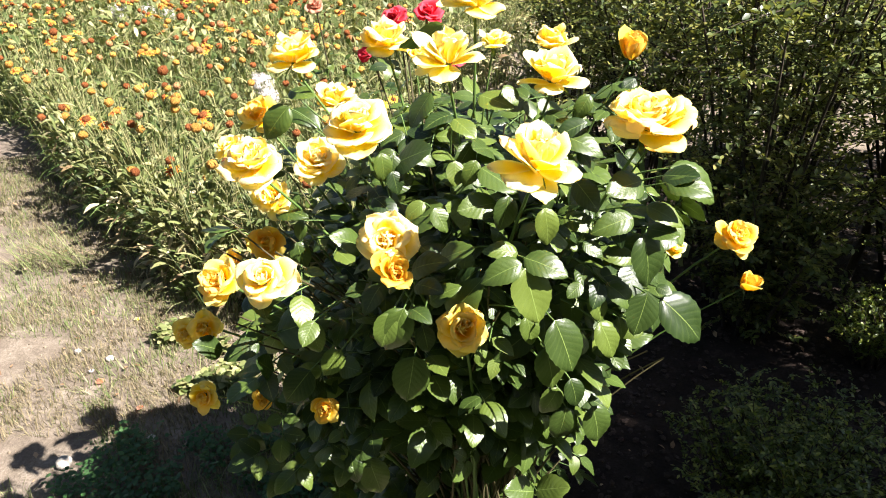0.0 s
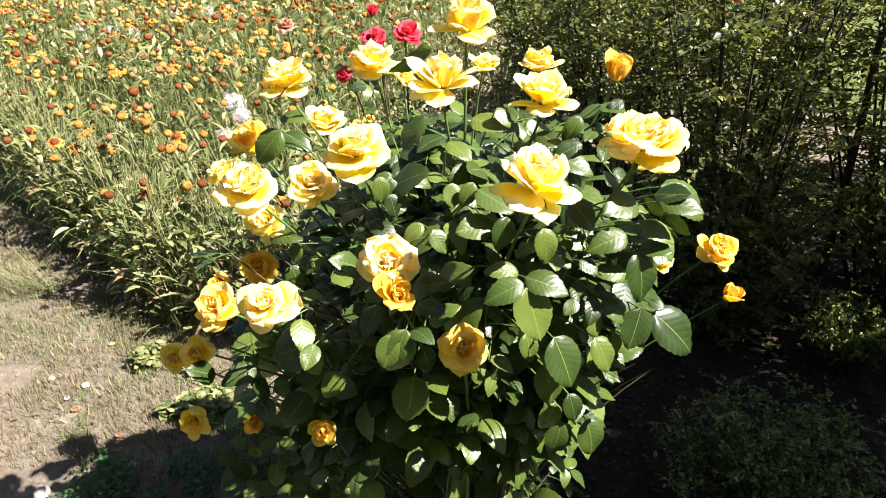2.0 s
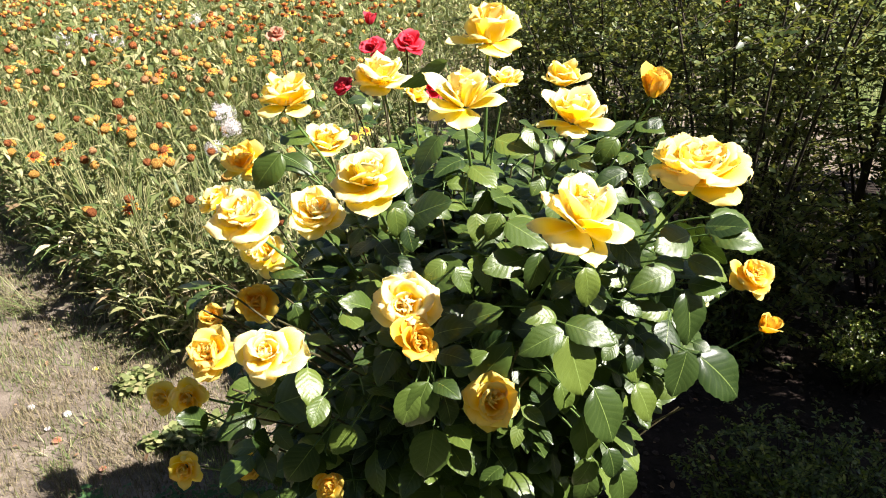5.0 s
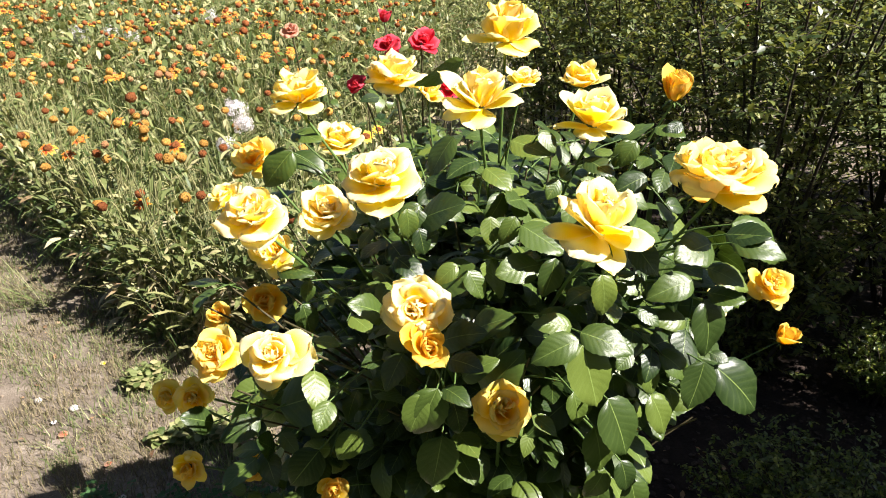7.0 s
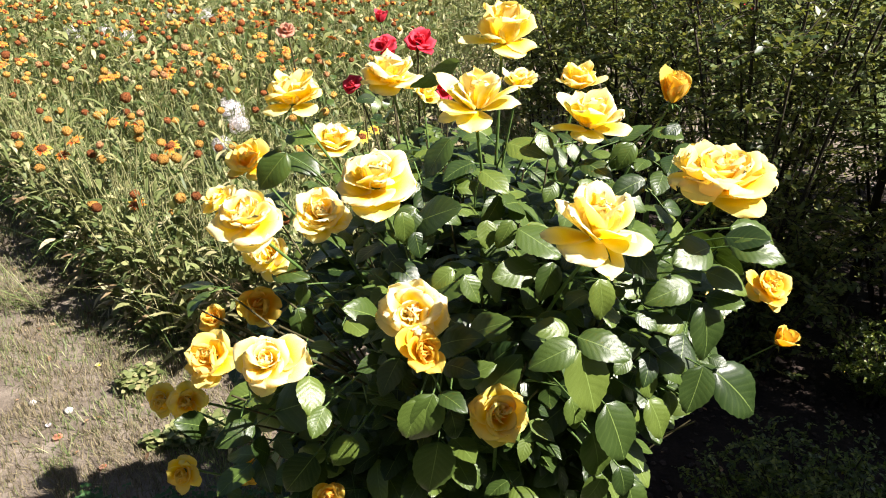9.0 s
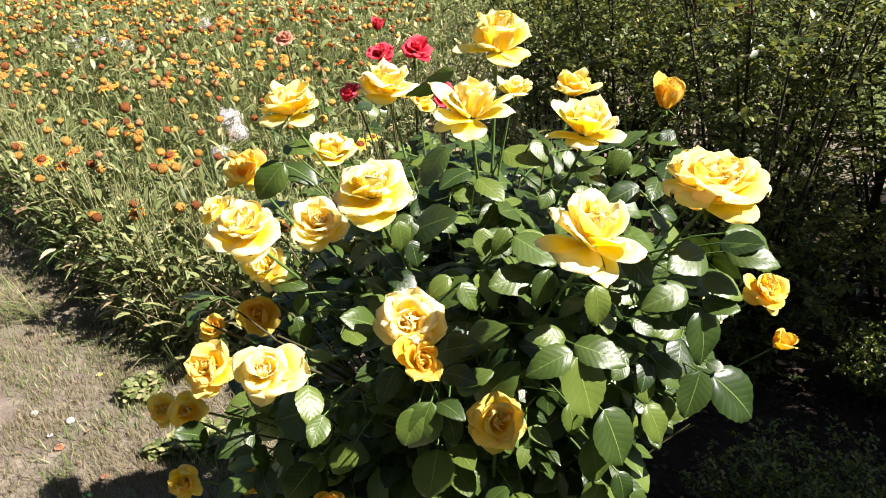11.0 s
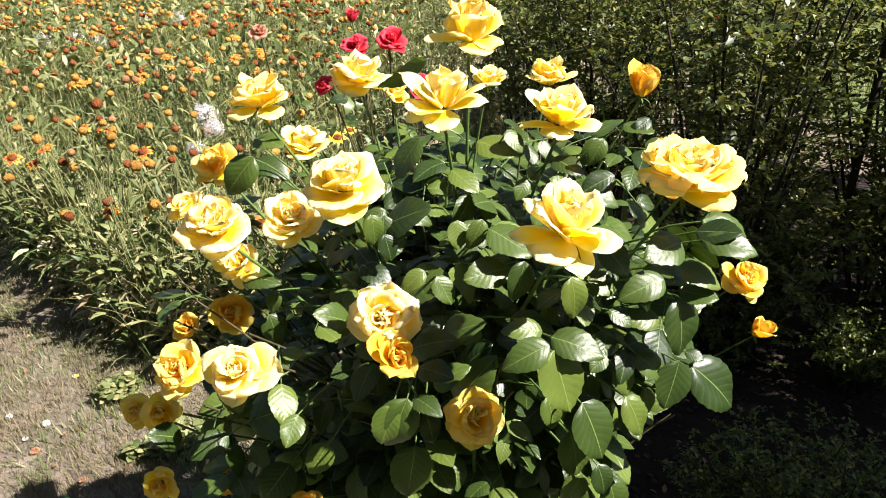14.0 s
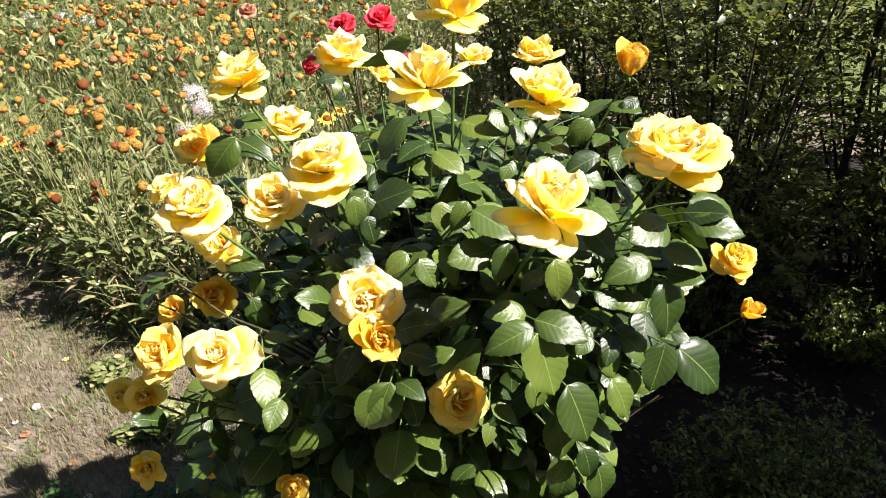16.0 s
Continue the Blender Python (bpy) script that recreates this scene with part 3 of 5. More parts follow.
rose("half", (-0.312, 1.01, 1.035), 0.060, (-0.5, -0.3, 1), PETAL, 0.7, 3, hang=((120, 92, 100, 20, 0.5, 0.5),))
rose("half", (-0.262, 1.0, 0.96), 0.070, (-0.2, -0.6, 0.5), PETAL_PALE, 1.7, 3, hang=((100, 100, 116, 14, 0.66, 0.52), (60, 100, 112, 14, 0.6, 0.5)))
rose("full", (-0.067, 0.785, 0.986), 0.082, (0.0, -0.9, 0.8), PETAL_PALE, 0.6, hang=((170, 84, 88, 34, 0.62, 0.56), (10, 84, 88, 34, 0.60, 0.56), (215, 80, 80, 30, 0.60, 0.6), (325, 80, 80, 30, 0.60, 0.6)))
rose("half", (-0.060, 0.750, 0.960), 0.060, (0.2, -0.9, 0.7), PETAL_DEEP, 1.6, 3)
rose("full", (-0.309, 0.845, 0.905), 0.074, (-0.25, -0.7, 0.9), PETAL_GOLD, 1.3, hang=((115, 94, 106, 20, 0.60, 0.60), (20, 78, 74, 30, 0.66, 0.5)))
rose("full", (-0.226, 0.768, 0.947), 0.074, (-0.05, -0.7, 0.9), PETAL_PALE, 2.2, hang=((105, 96, 110, 20, 0.62, 0.54), (10, 82, 84, 10, 0.84, 0.66), (335, 72, 68, 16, 0.80, 0.62)))
rose("full", (0.021, 0.745, 0.878), 0.068, (0.05, -0.85, 0.8), PETAL_GOLD, 0.3, hang=((95, 96, 104, 10, 0.64, 0.62), (30, 86, 88, 20, 0.62, 0.6), (150, 86, 88, 20, 0.60, 0.6)))
rose("open", (0.517, 1.13, 0.800), 0.088, (0.15, -0.7, 0.8), PETAL_GOLD, 1.2, 4, hang=((70, 92, 104, 16, 0.62, 0.36), (160, 88, 94, 16, 0.58, 0.50)))
rose("bud", (0.522, 1.082, 0.722), 0.040, (0.35, -0.4, 0.8), PETAL_DEEP, 0.2, 3)
rose("open", (-0.464, 1.06, 0.536), 0.072, (-0.3, -1.0, 0.35), PETAL_GOLD, 0.8, 5, 0.045, hang=((90, 92, 104, 14, 0.6, 0.5),))
rose("half", (-0.362, 1.085, 0.512), 0.056, (0.2, -1.0, 0.5), PETAL_DEEP, 2.1, 5, 0.045)
rose("open", (-0.506, 1.15, 0.618), 0.070, (-0.2, -1.0, 0.5), PETAL_GOLD, 0.1, 5, 0.045)
rose("open", (-0.400, 0.985, 0.737), 0.070, (0.15, -1.0, 0.45), PETAL_GOLD, 1.5, 5, 0.045, hang=((100, 96, 108, 14, 0.62, 0.5),))
rose("half", (-0.286, 1.02, 0.872), 0.070, (0.1, -0.8, 0.5), PETAL_DEEP, 2.6, 4, hang=((100, 92, 104, 20, 0.56, 0.5),))
rose("half", (-0.418, 1.225, 0.73), 0.062, (-0.1, -0.8, 0.8), PETAL_DEEP, 0.9, 4)
rose("half", (-0.193, 0.868, 0.657), 0.052, (0.1, -1.0, 0.5), PETAL_DEEP, 0.3, 4)
rose("full", (-0.172, 1.17, 1.062), 0.085, (0.2, -0.2, 1), PETAL_PALE, 1.0, 4)
rose("half", (0.345, 0.955, 0.872), 0.056, (0.5, -0.4, 0.7), PETAL, 1.0, 3)
rose("half", (0.300, 0.955, 1.040), 0.052, (0.5, -0.2, 0.9), PETAL_DEEP, 0.9, 2)
rose("half", (0.085, 1.06, 1.165), 0.060, (0.3, 0.0, 1), PETAL_PALE, 0.4, 3)
rose("half", (-0.035, 1.20, 1.118), 0.050, (0.3, -0.3, 0.8), PETAL, 2.4, 3)


def front_leaf(foot, tip, face):
    """One large leaflet from foot to tip, on a stalk that runs back into the bush."""
    foot, tip = Vector(foot), Vector(tip)
    way = tip - foot
    face = Vector(face).normalized()
    if face.z > 0 and face.x > 0:
        face = face * 0.35 + Vector((0.21 + rnd(-0.12, 0.12), -0.65, 0.73 + rnd(-0.15, 0.15))) * 0.65
    q = aim(foot, way, face, way.length * 1.04)
    if foot.z > 0.68:
        sunny_spots.append(((foot + tip) / 2, way.length * 0.36, 0.20))
    back = (HEART + Vector((0, 0, 0.25)) - foot).normalized() * 0.07
    ob = place_part("leaf", random.choice(FINE_MESH), rose_bush, to_bush @ q)
    st = tube(bend(foot + back, foot + way * 0.03, -way * 0.15, 5), [0.0016, 0.0014, 0.0012, 0.0011, 0.001], 4)
    place_part("stalk", make_mesh("stalk", *st, True, STEM), ob, q.inverted())


# single large leaves on the sunny side: foot, tip, face
front_leaf((0.233, 0.755, 1.064), (0.189, 0.725, 1.066), (0.2, -0.5, 0.85))
front_leaf((0.273, 0.795, 1.044), (0.316, 0.765, 1.049), (0.2, -0.5, 0.85))
front_leaf((0.272, 0.810, 1.047), (0.307, 0.780, 1.056), (0.2, -0.5, 0.85))
front_leaf((-0.050, 0.735, 0.916), (-0.077, 0.727, 0.857), (0.25, -0.85, 0.5))
front_leaf((-0.043, 0.745, 0.909), (-0.021, 0.715, 0.917), (0.2, -0.5, 0.85))
front_leaf((-0.031, 0.770, 0.867), (-0.022, 0.762, 0.829), (0.25, -0.85, 0.5))
front_leaf((-0.035, 0.765, 0.932), (-0.006, 0.735, 0.943), (0.2, -0.5, 0.85))
front_leaf((-0.020, 0.780, 0.895), (0.010, 0.770, 0.927), (-0.5, -0.5, 0.7))
front_leaf((-0.007, 0.810, 0.936), (0.022, 0.780, 0.977), (0.2, -0.5, 0.85))
front_leaf((-0.042, 0.800, 0.932), (-0.008, 0.770, 0.967), (0.2, -0.5, 0.85))
front_leaf((-0.227, 1.050, 1.084), (-0.270, 1.042, 1.039), (0.25, -0.85, 0.5))
front_leaf((-0.237, 1.110, 1.060), (-0.192, 1.080, 1.047), (0.2, -0.5, 0.85))
front_leaf((-0.227, 1.080, 1.100), (-0.189, 1.050, 1.099), (0.2, -0.5, 0.85))
front_leaf((-0.061, 0.885, 1.047), (-0.011, 0.855, 1.077), (0.2, -0.5, 0.85))
front_leaf((-0.075, 0.860, 1.072), (-0.070, 0.852, 1.036), (0.25, -0.85, 0.5))
front_leaf((-0.062, 0.860, 1.047), (-0.056, 0.852, 1.018), (0.25, -0.85, 0.5))
front_leaf((0.053, 0.890, 1.038), (0.015, 0.860, 1.015), (0.2, -0.5, 0.85))
front_leaf((0.051, 0.835, 1.057), (0.093, 0.805, 1.035), (0.2, -0.5, 0.85))
front_leaf((-0.050, 0.870, 0.971), (0.006, 0.840, 0.996), (0.2, -0.5, 0.85))
front_leaf((0.020, 0.920, 1.095), (0.047, 0.890, 1.079), (0.2, -0.5, 0.85))
front_leaf((-0.255, 1.000, 0.937), (-0.209, 0.970, 0.944), (0.2, -0.5, 0.85))
front_leaf((-0.091, 0.880, 1.002), (-0.060, 0.850, 0.989), (0.2, -0.5, 0.85))
front_leaf((0.172, 0.950, 1.054), (0.220, 0.920, 1.047), (0.2, -0.5, 0.85))
front_leaf((0.212, 0.985, 1.101), (0.193, 0.977, 1.068), (0.25, -0.85, 0.5))
front_leaf((0.245, 0.990, 1.116), (0.272, 0.960, 1.111), (0.2, -0.5, 0.85))
front_leaf((0.057, 0.970, 1.112), (0.100, 0.940, 1.101), (0.2, -0.5, 0.85))
front_leaf((0.148, 0.960, 1.088), (0.178, 0.930, 1.077), (0.2, -0.5, 0.85))
front_leaf((-0.144, 0.790, 0.819), (-0.169, 0.782, 0.786), (0.25, -0.85, 0.5))
front_leaf((-0.171, 0.775, 0.877), (-0.183, 0.745, 0.860), (0.2, -0.5, 0.85))
front_leaf((-0.275, 0.860, 0.788), (-0.316, 0.830, 0.789), (0.2, -0.5, 0.85))
front_leaf((0.006, 0.790, 0.865), (0.033, 0.760, 0.926), (0.2, -0.5, 0.85))
front_leaf((-0.107, 0.840, 0.947), (-0.134, 0.810, 0.984), (0.2, -0.5, 0.85))
front_leaf((-0.218, 0.940, 0.910), (-0.209, 0.932, 0.866), (0.25, -0.85, 0.5))
front_leaf((0.013, 0.800, 0.898), (0.039, 0.790, 0.938), (-0.5, -0.5, 0.7))
front_leaf((0.038, 0.860, 0.966), (0.007, 0.830, 1.008), (0.2, -0.5, 0.85))
front_leaf((-0.011, 1.020, 1.104), (-0.045, 1.010, 1.058), (-0.5, -0.5, 0.7))
front_leaf((0.010, 1.120, 1.182), (-0.056, 1.110, 1.152), (0.3, -0.6, -0.75))

front_leaf((0.148, 0.980, 0.352), (0.091, 0.950, 0.388), (0.2, -0.5, 0.85))
front_leaf((0.150, 0.980, 0.355), (0.206, 0.950, 0.391), (0.2, -0.5, 0.85))
front_leaf((0.180, 0.870, 0.642), (0.169, 0.862, 0.578), (0.25, -0.85, 0.5))
front_leaf((0.220, 0.870, 0.642), (0.238, 0.862, 0.572), (0.25, -0.85, 0.5))
front_leaf((-0.065, 0.735, 0.911), (-0.080, 0.727, 0.865), (0.25, -0.85, 0.5))
front_leaf((-0.045, 0.790, 0.805), (-0.059, 0.782, 0.737), (0.25, -0.85, 0.5))
front_leaf((0.044, 0.860, 0.892), (0.015, 0.830, 0.918), (0.2, -0.5, 0.85))
front_leaf((0.093, 0.700, 0.985), (0.109, 0.688, 0.921), (0.25, -0.85, 0.5))
front_leaf((0.091, 0.705, 0.989), (0.046, 0.690, 0.979), (0.2, -0.5, 0.85))
front_leaf((0.094, 0.715, 0.991), (0.139, 0.690, 0.985), (0.2, -0.5, 0.85))
front_leaf((0.088, 0.725, 0.992), (0.053, 0.715, 1.006), (0.2, -0.5, 0.85))
front_leaf((0.135, 0.735, 0.891), (0.161, 0.723, 0.822), (0.25, -0.85, 0.5))
front_leaf((0.127, 0.750, 0.841), (0.141, 0.738, 0.781), (0.25, -0.85, 0.5))
front_leaf((0.160, 0.745, 0.793), (0.173, 0.733, 0.753), (0.25, -0.85, 0.5))
front_leaf((0.147, 0.760, 0.768), (0.127, 0.748, 0.728), (0.25, -0.85, 0.5))
front_leaf((0.250, 0.790, 0.978), (0.267, 0.778, 0.907), (0.25, -0.85, 0.5))
front_leaf((0.267, 0.800, 0.887), (0.250, 0.788, 0.830), (0.25, -0.85, 0.5))
front_leaf((0.292, 0.825, 0.862), (0.359, 0.813, 0.801), (0.25, -0.85, 0.5))
front_leaf((0.286, 0.830, 0.878), (0.305, 0.818, 0.873), (0.2, -0.5, 0.85))
front_leaf((0.203, 0.790, 0.850), (0.228, 0.778, 0.800), (0.25, -0.85, 0.5))
front_leaf((0.193, 0.800, 0.889), (0.209, 0.788, 0.852), (0.25, -0.85, 0.5))
front_leaf((0.234, 0.815, 0.841), (0.242, 0.803, 0.812), (0.25, -0.85, 0.5))
front_leaf((0.271, 0.820, 0.819), (0.239, 0.808, 0.817), (0.2, -0.5, 0.85))
front_leaf((0.103, 0.760, 0.883), (0.112, 0.748, 0.846), (0.25, -0.85, 0.5))
front_leaf((0.120, 0.745, 1.039), (0.128, 0.733, 0.996), (0.25, -0.85, 0.5))
front_leaf((0.239, 0.800, 0.997), (0.190, 0.780, 0.995), (0.2, -0.5, 0.85))
front_leaf((0.257, 0.800, 0.981), (0.292, 0.780, 0.979), (0.2, -0.5, 0.85))
front_leaf((0.253, 0.800, 1.012), (0.295, 0.780, 0.998), (0.2, -0.5, 0.85))
front_leaf((0.176, 0.790, 0.970), (0.199, 0.778, 0.955), (0.2, -0.5, 0.85))
front_leaf((0.179, 0.800, 0.904), (0.159, 0.788, 0.891), (0.2, -0.5, 0.85))
front_leaf((0.084, 0.800, 1.032), (0.073, 0.788, 0.990), (0.25, -0.85, 0.5))
front_leaf((-0.026, 0.950, 0.498), (-0.030, 0.920, 0.575), (0.2, -0.5, 0.85))
front_leaf((-0.172, 0.920, 0.497), (-0.190, 0.890, 0.538), (0.2, -0.5, 0.85))
front_leaf((-0.146, 0.930, 0.489), (-0.129, 0.922, 0.419), (0.25, -0.85, 0.5))
front_leaf((-0.202, 0.840, 0.750), (-0.241, 0.832, 0.703), (0.25, -0.85, 0.5))
front_leaf((-0.268, 0.880, 0.720), (-0.280, 0.850, 0.763), (0.2, -0.5, 0.85))
front_leaf((0.066, 0.850, 0.692), (0.032, 0.820, 0.684), (0.2, -0.5, 0.85))
front_leaf((-0.374, 0.970, 0.700), (-0.403, 0.940, 0.737), (0.2, -0.5, 0.85))
front_leaf((-0.279, 0.940, 0.784), (-0.328, 0.928, 0.775), (0.2, -0.5, 0.85))
front_leaf((-0.297, 0.950, 0.744), (-0.341, 0.938, 0.721), (0.25, -0.85, 0.5))
front_leaf((-0.256, 0.930, 0.767), (-0.290, 0.918, 0.725), (0.25, -0.85, 0.5))
front_leaf((-0.049, 0.900, 1.059), (-0.008, 0.888, 1.051), (0.2, -0.5, 0.85))
front_leaf((-0.061, 0.880, 1.062), (-0.067, 0.868, 1.025), (0.25, -0.85, 0.5))
front_leaf((-0.059, 0.890, 1.064), (-0.085, 0.878, 1.051), (0.2, -0.5, 0.85))
front_leaf((0.020, 0.860, 1.058), (0.018, 0.848, 1.028), (0.25, -0.85, 0.5))
front_leaf((0.059, 0.840, 1.058), (0.094, 0.828, 1.028), (0.2, -0.5, 0.85))
front_leaf((0.047, 0.850, 1.061), (0.031, 0.838, 1.032), (0.25, -0.85, 0.5))
front_leaf((0.175, 0.800, 1.122), (0.139, 0.788, 1.113), (0.2, -0.5, 0.85))
front_leaf((0.162, 0.790, 1.054), (0.189, 0.778, 1.018), (0.25, -0.85, 0.5))
front_leaf((-0.021, 0.820, 1.019), (-0.047, 0.808, 1.005), (0.2, -0.5, 0.85))
front_leaf((-0.009, 0.820, 1.011), (0.006, 0.808, 0.982), (0.25, -0.85, 0.5))
front_leaf((0.070, 0.820, 1.015), (0.021, 0.808, 1.011), (0.2, -0.5, 0.85))
front_leaf((0.241, 0.800, 1.052), (0.216, 0.788, 1.026), (0.25, -0.85, 0.5))
front_leaf((0.287, 0.830, 1.050), (0.350, 0.818, 1.012), (0.2, -0.5, 0.85))
front_leaf((-0.195, 0.840, 0.833), (-0.180, 0.828, 0.789), (0.25, -0.85, 0.5))
front_leaf((-0.253, 0.880, 0.791), (-0.170, 0.868, 0.823), (0.2, -0.5, 0.85))
front_leaf((-0.204, 0.930, 0.950), (-0.209, 0.918, 0.924), (0.25, -0.85, 0.5))
front_leaf((0.202, 0.930, 1.118), (0.184, 0.918, 1.092), (0.25, -0.85, 0.5))
front_leaf((0.274, 0.980, 1.123), (0.253, 0.968, 1.113), (0.2, -0.5, 0.85))
front_leaf((0.090, 0.950, 1.130), (0.106, 0.938, 1.105), (0.2, -0.5, 0.85))

for place, thick, n, size in waiting:
    cane(place, thick, leaves=n, leaf_size=size, top=0.88)


def front(z):
    """How far forward the bush reaches at a height: it overhangs its foot."""
    return 0.73 + max(0.0, 0.87 - z) * 0.92


# leafy shoots that fill the bush
for k in range(150):
    a = rnd(0, 2 * math.pi)
    q = Vector((math.cos(a) * 0.40, math.sin(a) * 0.38, 0)) * math.sqrt(rnd(0.05, 1.0))
    z = 1.09 - 0.48 * (q.length / 0.40) ** 2 * rnd(0.2, 1.2) - rnd(0, 0.10)
    z = max(0.40, z)
    cane((0.0 + q.x, max(1.08 + q.y, front(z) + 0.06), z), 0.0030, "shoot", rnd(0.48, 0.64), random.choice((6, 7, 8)), rnd(0.044, 0.058), top=1.0)
# low shoots round the foot
for k in range(22):
    a = rnd(0, 2 * math.pi)
    cane(BASE + Vector((math.cos(a) * rnd(0.1, 0.3), math.sin(a) * rnd(0.08, 0.22), rnd(0.14, 0.32))), 0.003, "shoot", 0.4, 5, rnd(0.045, 0.058), top=1.0)
# large leaves on the sunny side
for k in range(14):
    z = rnd(0.60, 0.86)
    x = rnd(-0.34, 0.34) * (0.55 + 0.45 * min(1, z / 0.85))
    p = Vector((x, front(z) + 0.13 + 0.5 * x * x + rnd(0, 0.06), z))
    out = Vector((x + rnd(-0.6, 0.6), -0.5, rnd(-1.0, -0.2)))
    compound(p, out, (x * 1.2 + 0.25, -0.75, 0.75), rnd(0.05, 0.062), random.choice((3, 5)), True)
# leaves between the upper blooms
for k in range(70):
    z, x = rnd(0.84, 1.09), rnd(-0.24, 0.29)
    p = Vector((x, 0.80 + 0.5 * x * x + rnd(0, 0.16) + max(0.0, z - 0.95) * 0.8, z))
    compound(p, (x * 0.8 + rnd(-0.8, 0.8), rnd(-0.8, -0.2), rnd(-0.5, 0.2)), (x * 0.5 + 0.25 + rnd(-0.3, 0.3), -0.5, 0.85), rnd(0.042, 0.058), random.choice((3, 5, 5)), True)
# leaves over the low canes
for k in range(46):
    x = rnd(-0.42, -0.12)
    z = rnd(0.40, 0.90 + min(0.0, x + 0.24) * 1.6)
    p = Vector((x, 0.98 + rnd(0, 0.16) + max(0.0, 0.6 - z) * 0.3 - (x + 0.44) * 0.4, z))
    compound(p, (rnd(-0.9, 0.4), rnd(-0.8, -0.2), rnd(-0.7, 0.1)), (rnd(-0.2, 0.5), -0.6, 0.8), rnd(0.044, 0.058), random.choice((3, 5, 5)), True)
place_part("foliage", leaf_pile.mesh("foliage", LEAF), rose_bush, None, "dense dark green rose leaves")["kind"] = "stuff"
place_part("stalk_mass", stalk_pile.mesh("stalk_mass", STEM), rose_bush)["kind"] = "stuff"

# ---- the red rose bush behind ----
red_base = Vector((-0.05, 1.98, 0.0))
red_bush = thing("rose_bush", red_base, "crimson rose bush with dark leaves behind the yellow one", "rose bush")
red_leaves = Pile()


def red_cane(at, thick=0.004, n=6):
    pts = bend((rnd(-0.04, 0.04), rnd(-0.04, 0.04), 0), Vector(at) - red_base, (rnd(-0.05, 0.05), rnd(-0.05, 0.05), 0.1), 9)
    place_part("cane", make_mesh("cane", *tube(pts, [thick * (1 - 0.06 * i) for i in range(9)], 5), True, CANE), red_bush)
    for k in range(n):
        t = rnd(0.4, 0.95)
        p = pts[int(t * 8)]
        b0 = aim(p, (rnd(-1, 1), rnd(-1, 1), rnd(-0.3, 0.3)), (rnd(-0.4, 0.6), rnd(-0.8, 0.2), 1))
        s = rnd(0.035, 0.052)
        for y, turn, g in ((1.0, 0, 1), (0.9, 62, 0.85), (0.9, -62, 0.85), (0.4, 70, 0.6), (0.4, -70, 0.6)):
            red_leaves.add(random.choice(LIGHT_LEAVES), b0 @ Matrix.Translation((0, y * s, 0)) @ Matrix.Rotation(radians(turn), 4, "Z") @ Matrix.Rotation(radians(rnd(-20, 10)), 4, "X") @ Matrix.Scale(s * g, 4))


for kind, at, size, face in (("open", (-0.11, 1.90, 1.06), 0.085, (-0.2, -0.5, 1)), ("open", (-0.03, 1.88, 1.07), 0.09, (0.2, -0.5, 1)), ("open", (-0.19, 1.92, 0.965), 0.075, (-0.5, -0.5, 1)), ("open", (0.03, 1.9, 0.955), 0.085, (0.3, -0.6, 0.9)), ("bud", (-0.13, 2.3, 1.06), 0.04, (0, 0, 1))):
    bloom(red_bush, kind, Vector(at) - red_base, size, face, PETAL_RED, rnd(0, 3))
    red_cane(Vector(at) - Vector(face).normalized() * size * 0.2)
for k in range(22):
    a = rnd(0, 6.28)
    red_cane(red_base + Vector((math.cos(a) * rnd(0.05, 0.3), math.sin(a) * rnd(0.05, 0.3), rnd(0.45, 0.98))), 0.003, 8)
place_part("foliage", red_leaves.mesh("foliage", LEAF), red_bush)["kind"] = "stuff"

faded = thing("rose_bush", (-0.55, 3.5, 0), "faded salmon rose among tall weeds", "rose bush")
bloom(faded, "open", (-0.03, -0.04, 0.86), 0.10, (0, -0.6, 1), PETAL_FADED, 0.4)
place_part("cane", make_mesh("cane", *tube(bend((0, 0, 0), (-0.03, -0.03, 0.85), (0.04, 0, 0), 8), 0.004, 5), True, CANE), faded)
fp = Pile()
for k in range(60):
    fp.add(random.choice(LIGHT_LEAVES), aim((rnd(-0.15, 0.15), rnd(-0.15, 0.15), rnd(0.3, 0.75)), (rnd(-1, 1), rnd(-1, 1), rnd(-0.5, 0.2)), (rnd(-0.4, 0.4), -0.4, 1), rnd(0.03, 0.05)))
place_part("foliage", fp.mesh("foliage", LEAF), faded)["kind"] = "stuff"


# ---- blanket flowers ----
def ray_ring(count, size, cup):
    pile = Pile()
    for k in range(count):
        a = 2 * math.pi * (k + rnd(-0.2, 0.2)) / count
        pile.add(leaflet(3, 4, 0.15, 0.2, 0.50, 0, 0.05, k), aim((math.cos(a) * 0.28 * size, math.sin(a) * 0.28 * size, 0), (math.cos(a), math.sin(a), cup + rnd(-0.15, 0.15)), (0, 0, 1), size * rnd(0.65, 0.85)))
    return pile


BALL = [make_mesh("seed_head", *ball(12, 8, 0.17, s, 0.9), True, m) for s, m in ((1, SEED), (2, SEED), (5, SEED), (6, SEED), (3, SEED_RED), (4, SEED_PINK))]
DISC = [make_mesh("disc", *ball(9, 6, 0.08, 7, 0.6), True, m) for m in (SEED_RED, SEED)]
RINGS = [ray_ring(11, 0.030, 0.15).mesh("ray_petals", RAY), ray_ring(10, 0.030, -0.25).mesh("ray_petals", RAY), ray_ring(12, 0.031, 0.1).mesh("ray_petals", RAY_YELLOW), ray_ring(9, 0.027, -0.8).mesh("ray_petals", RAY)]


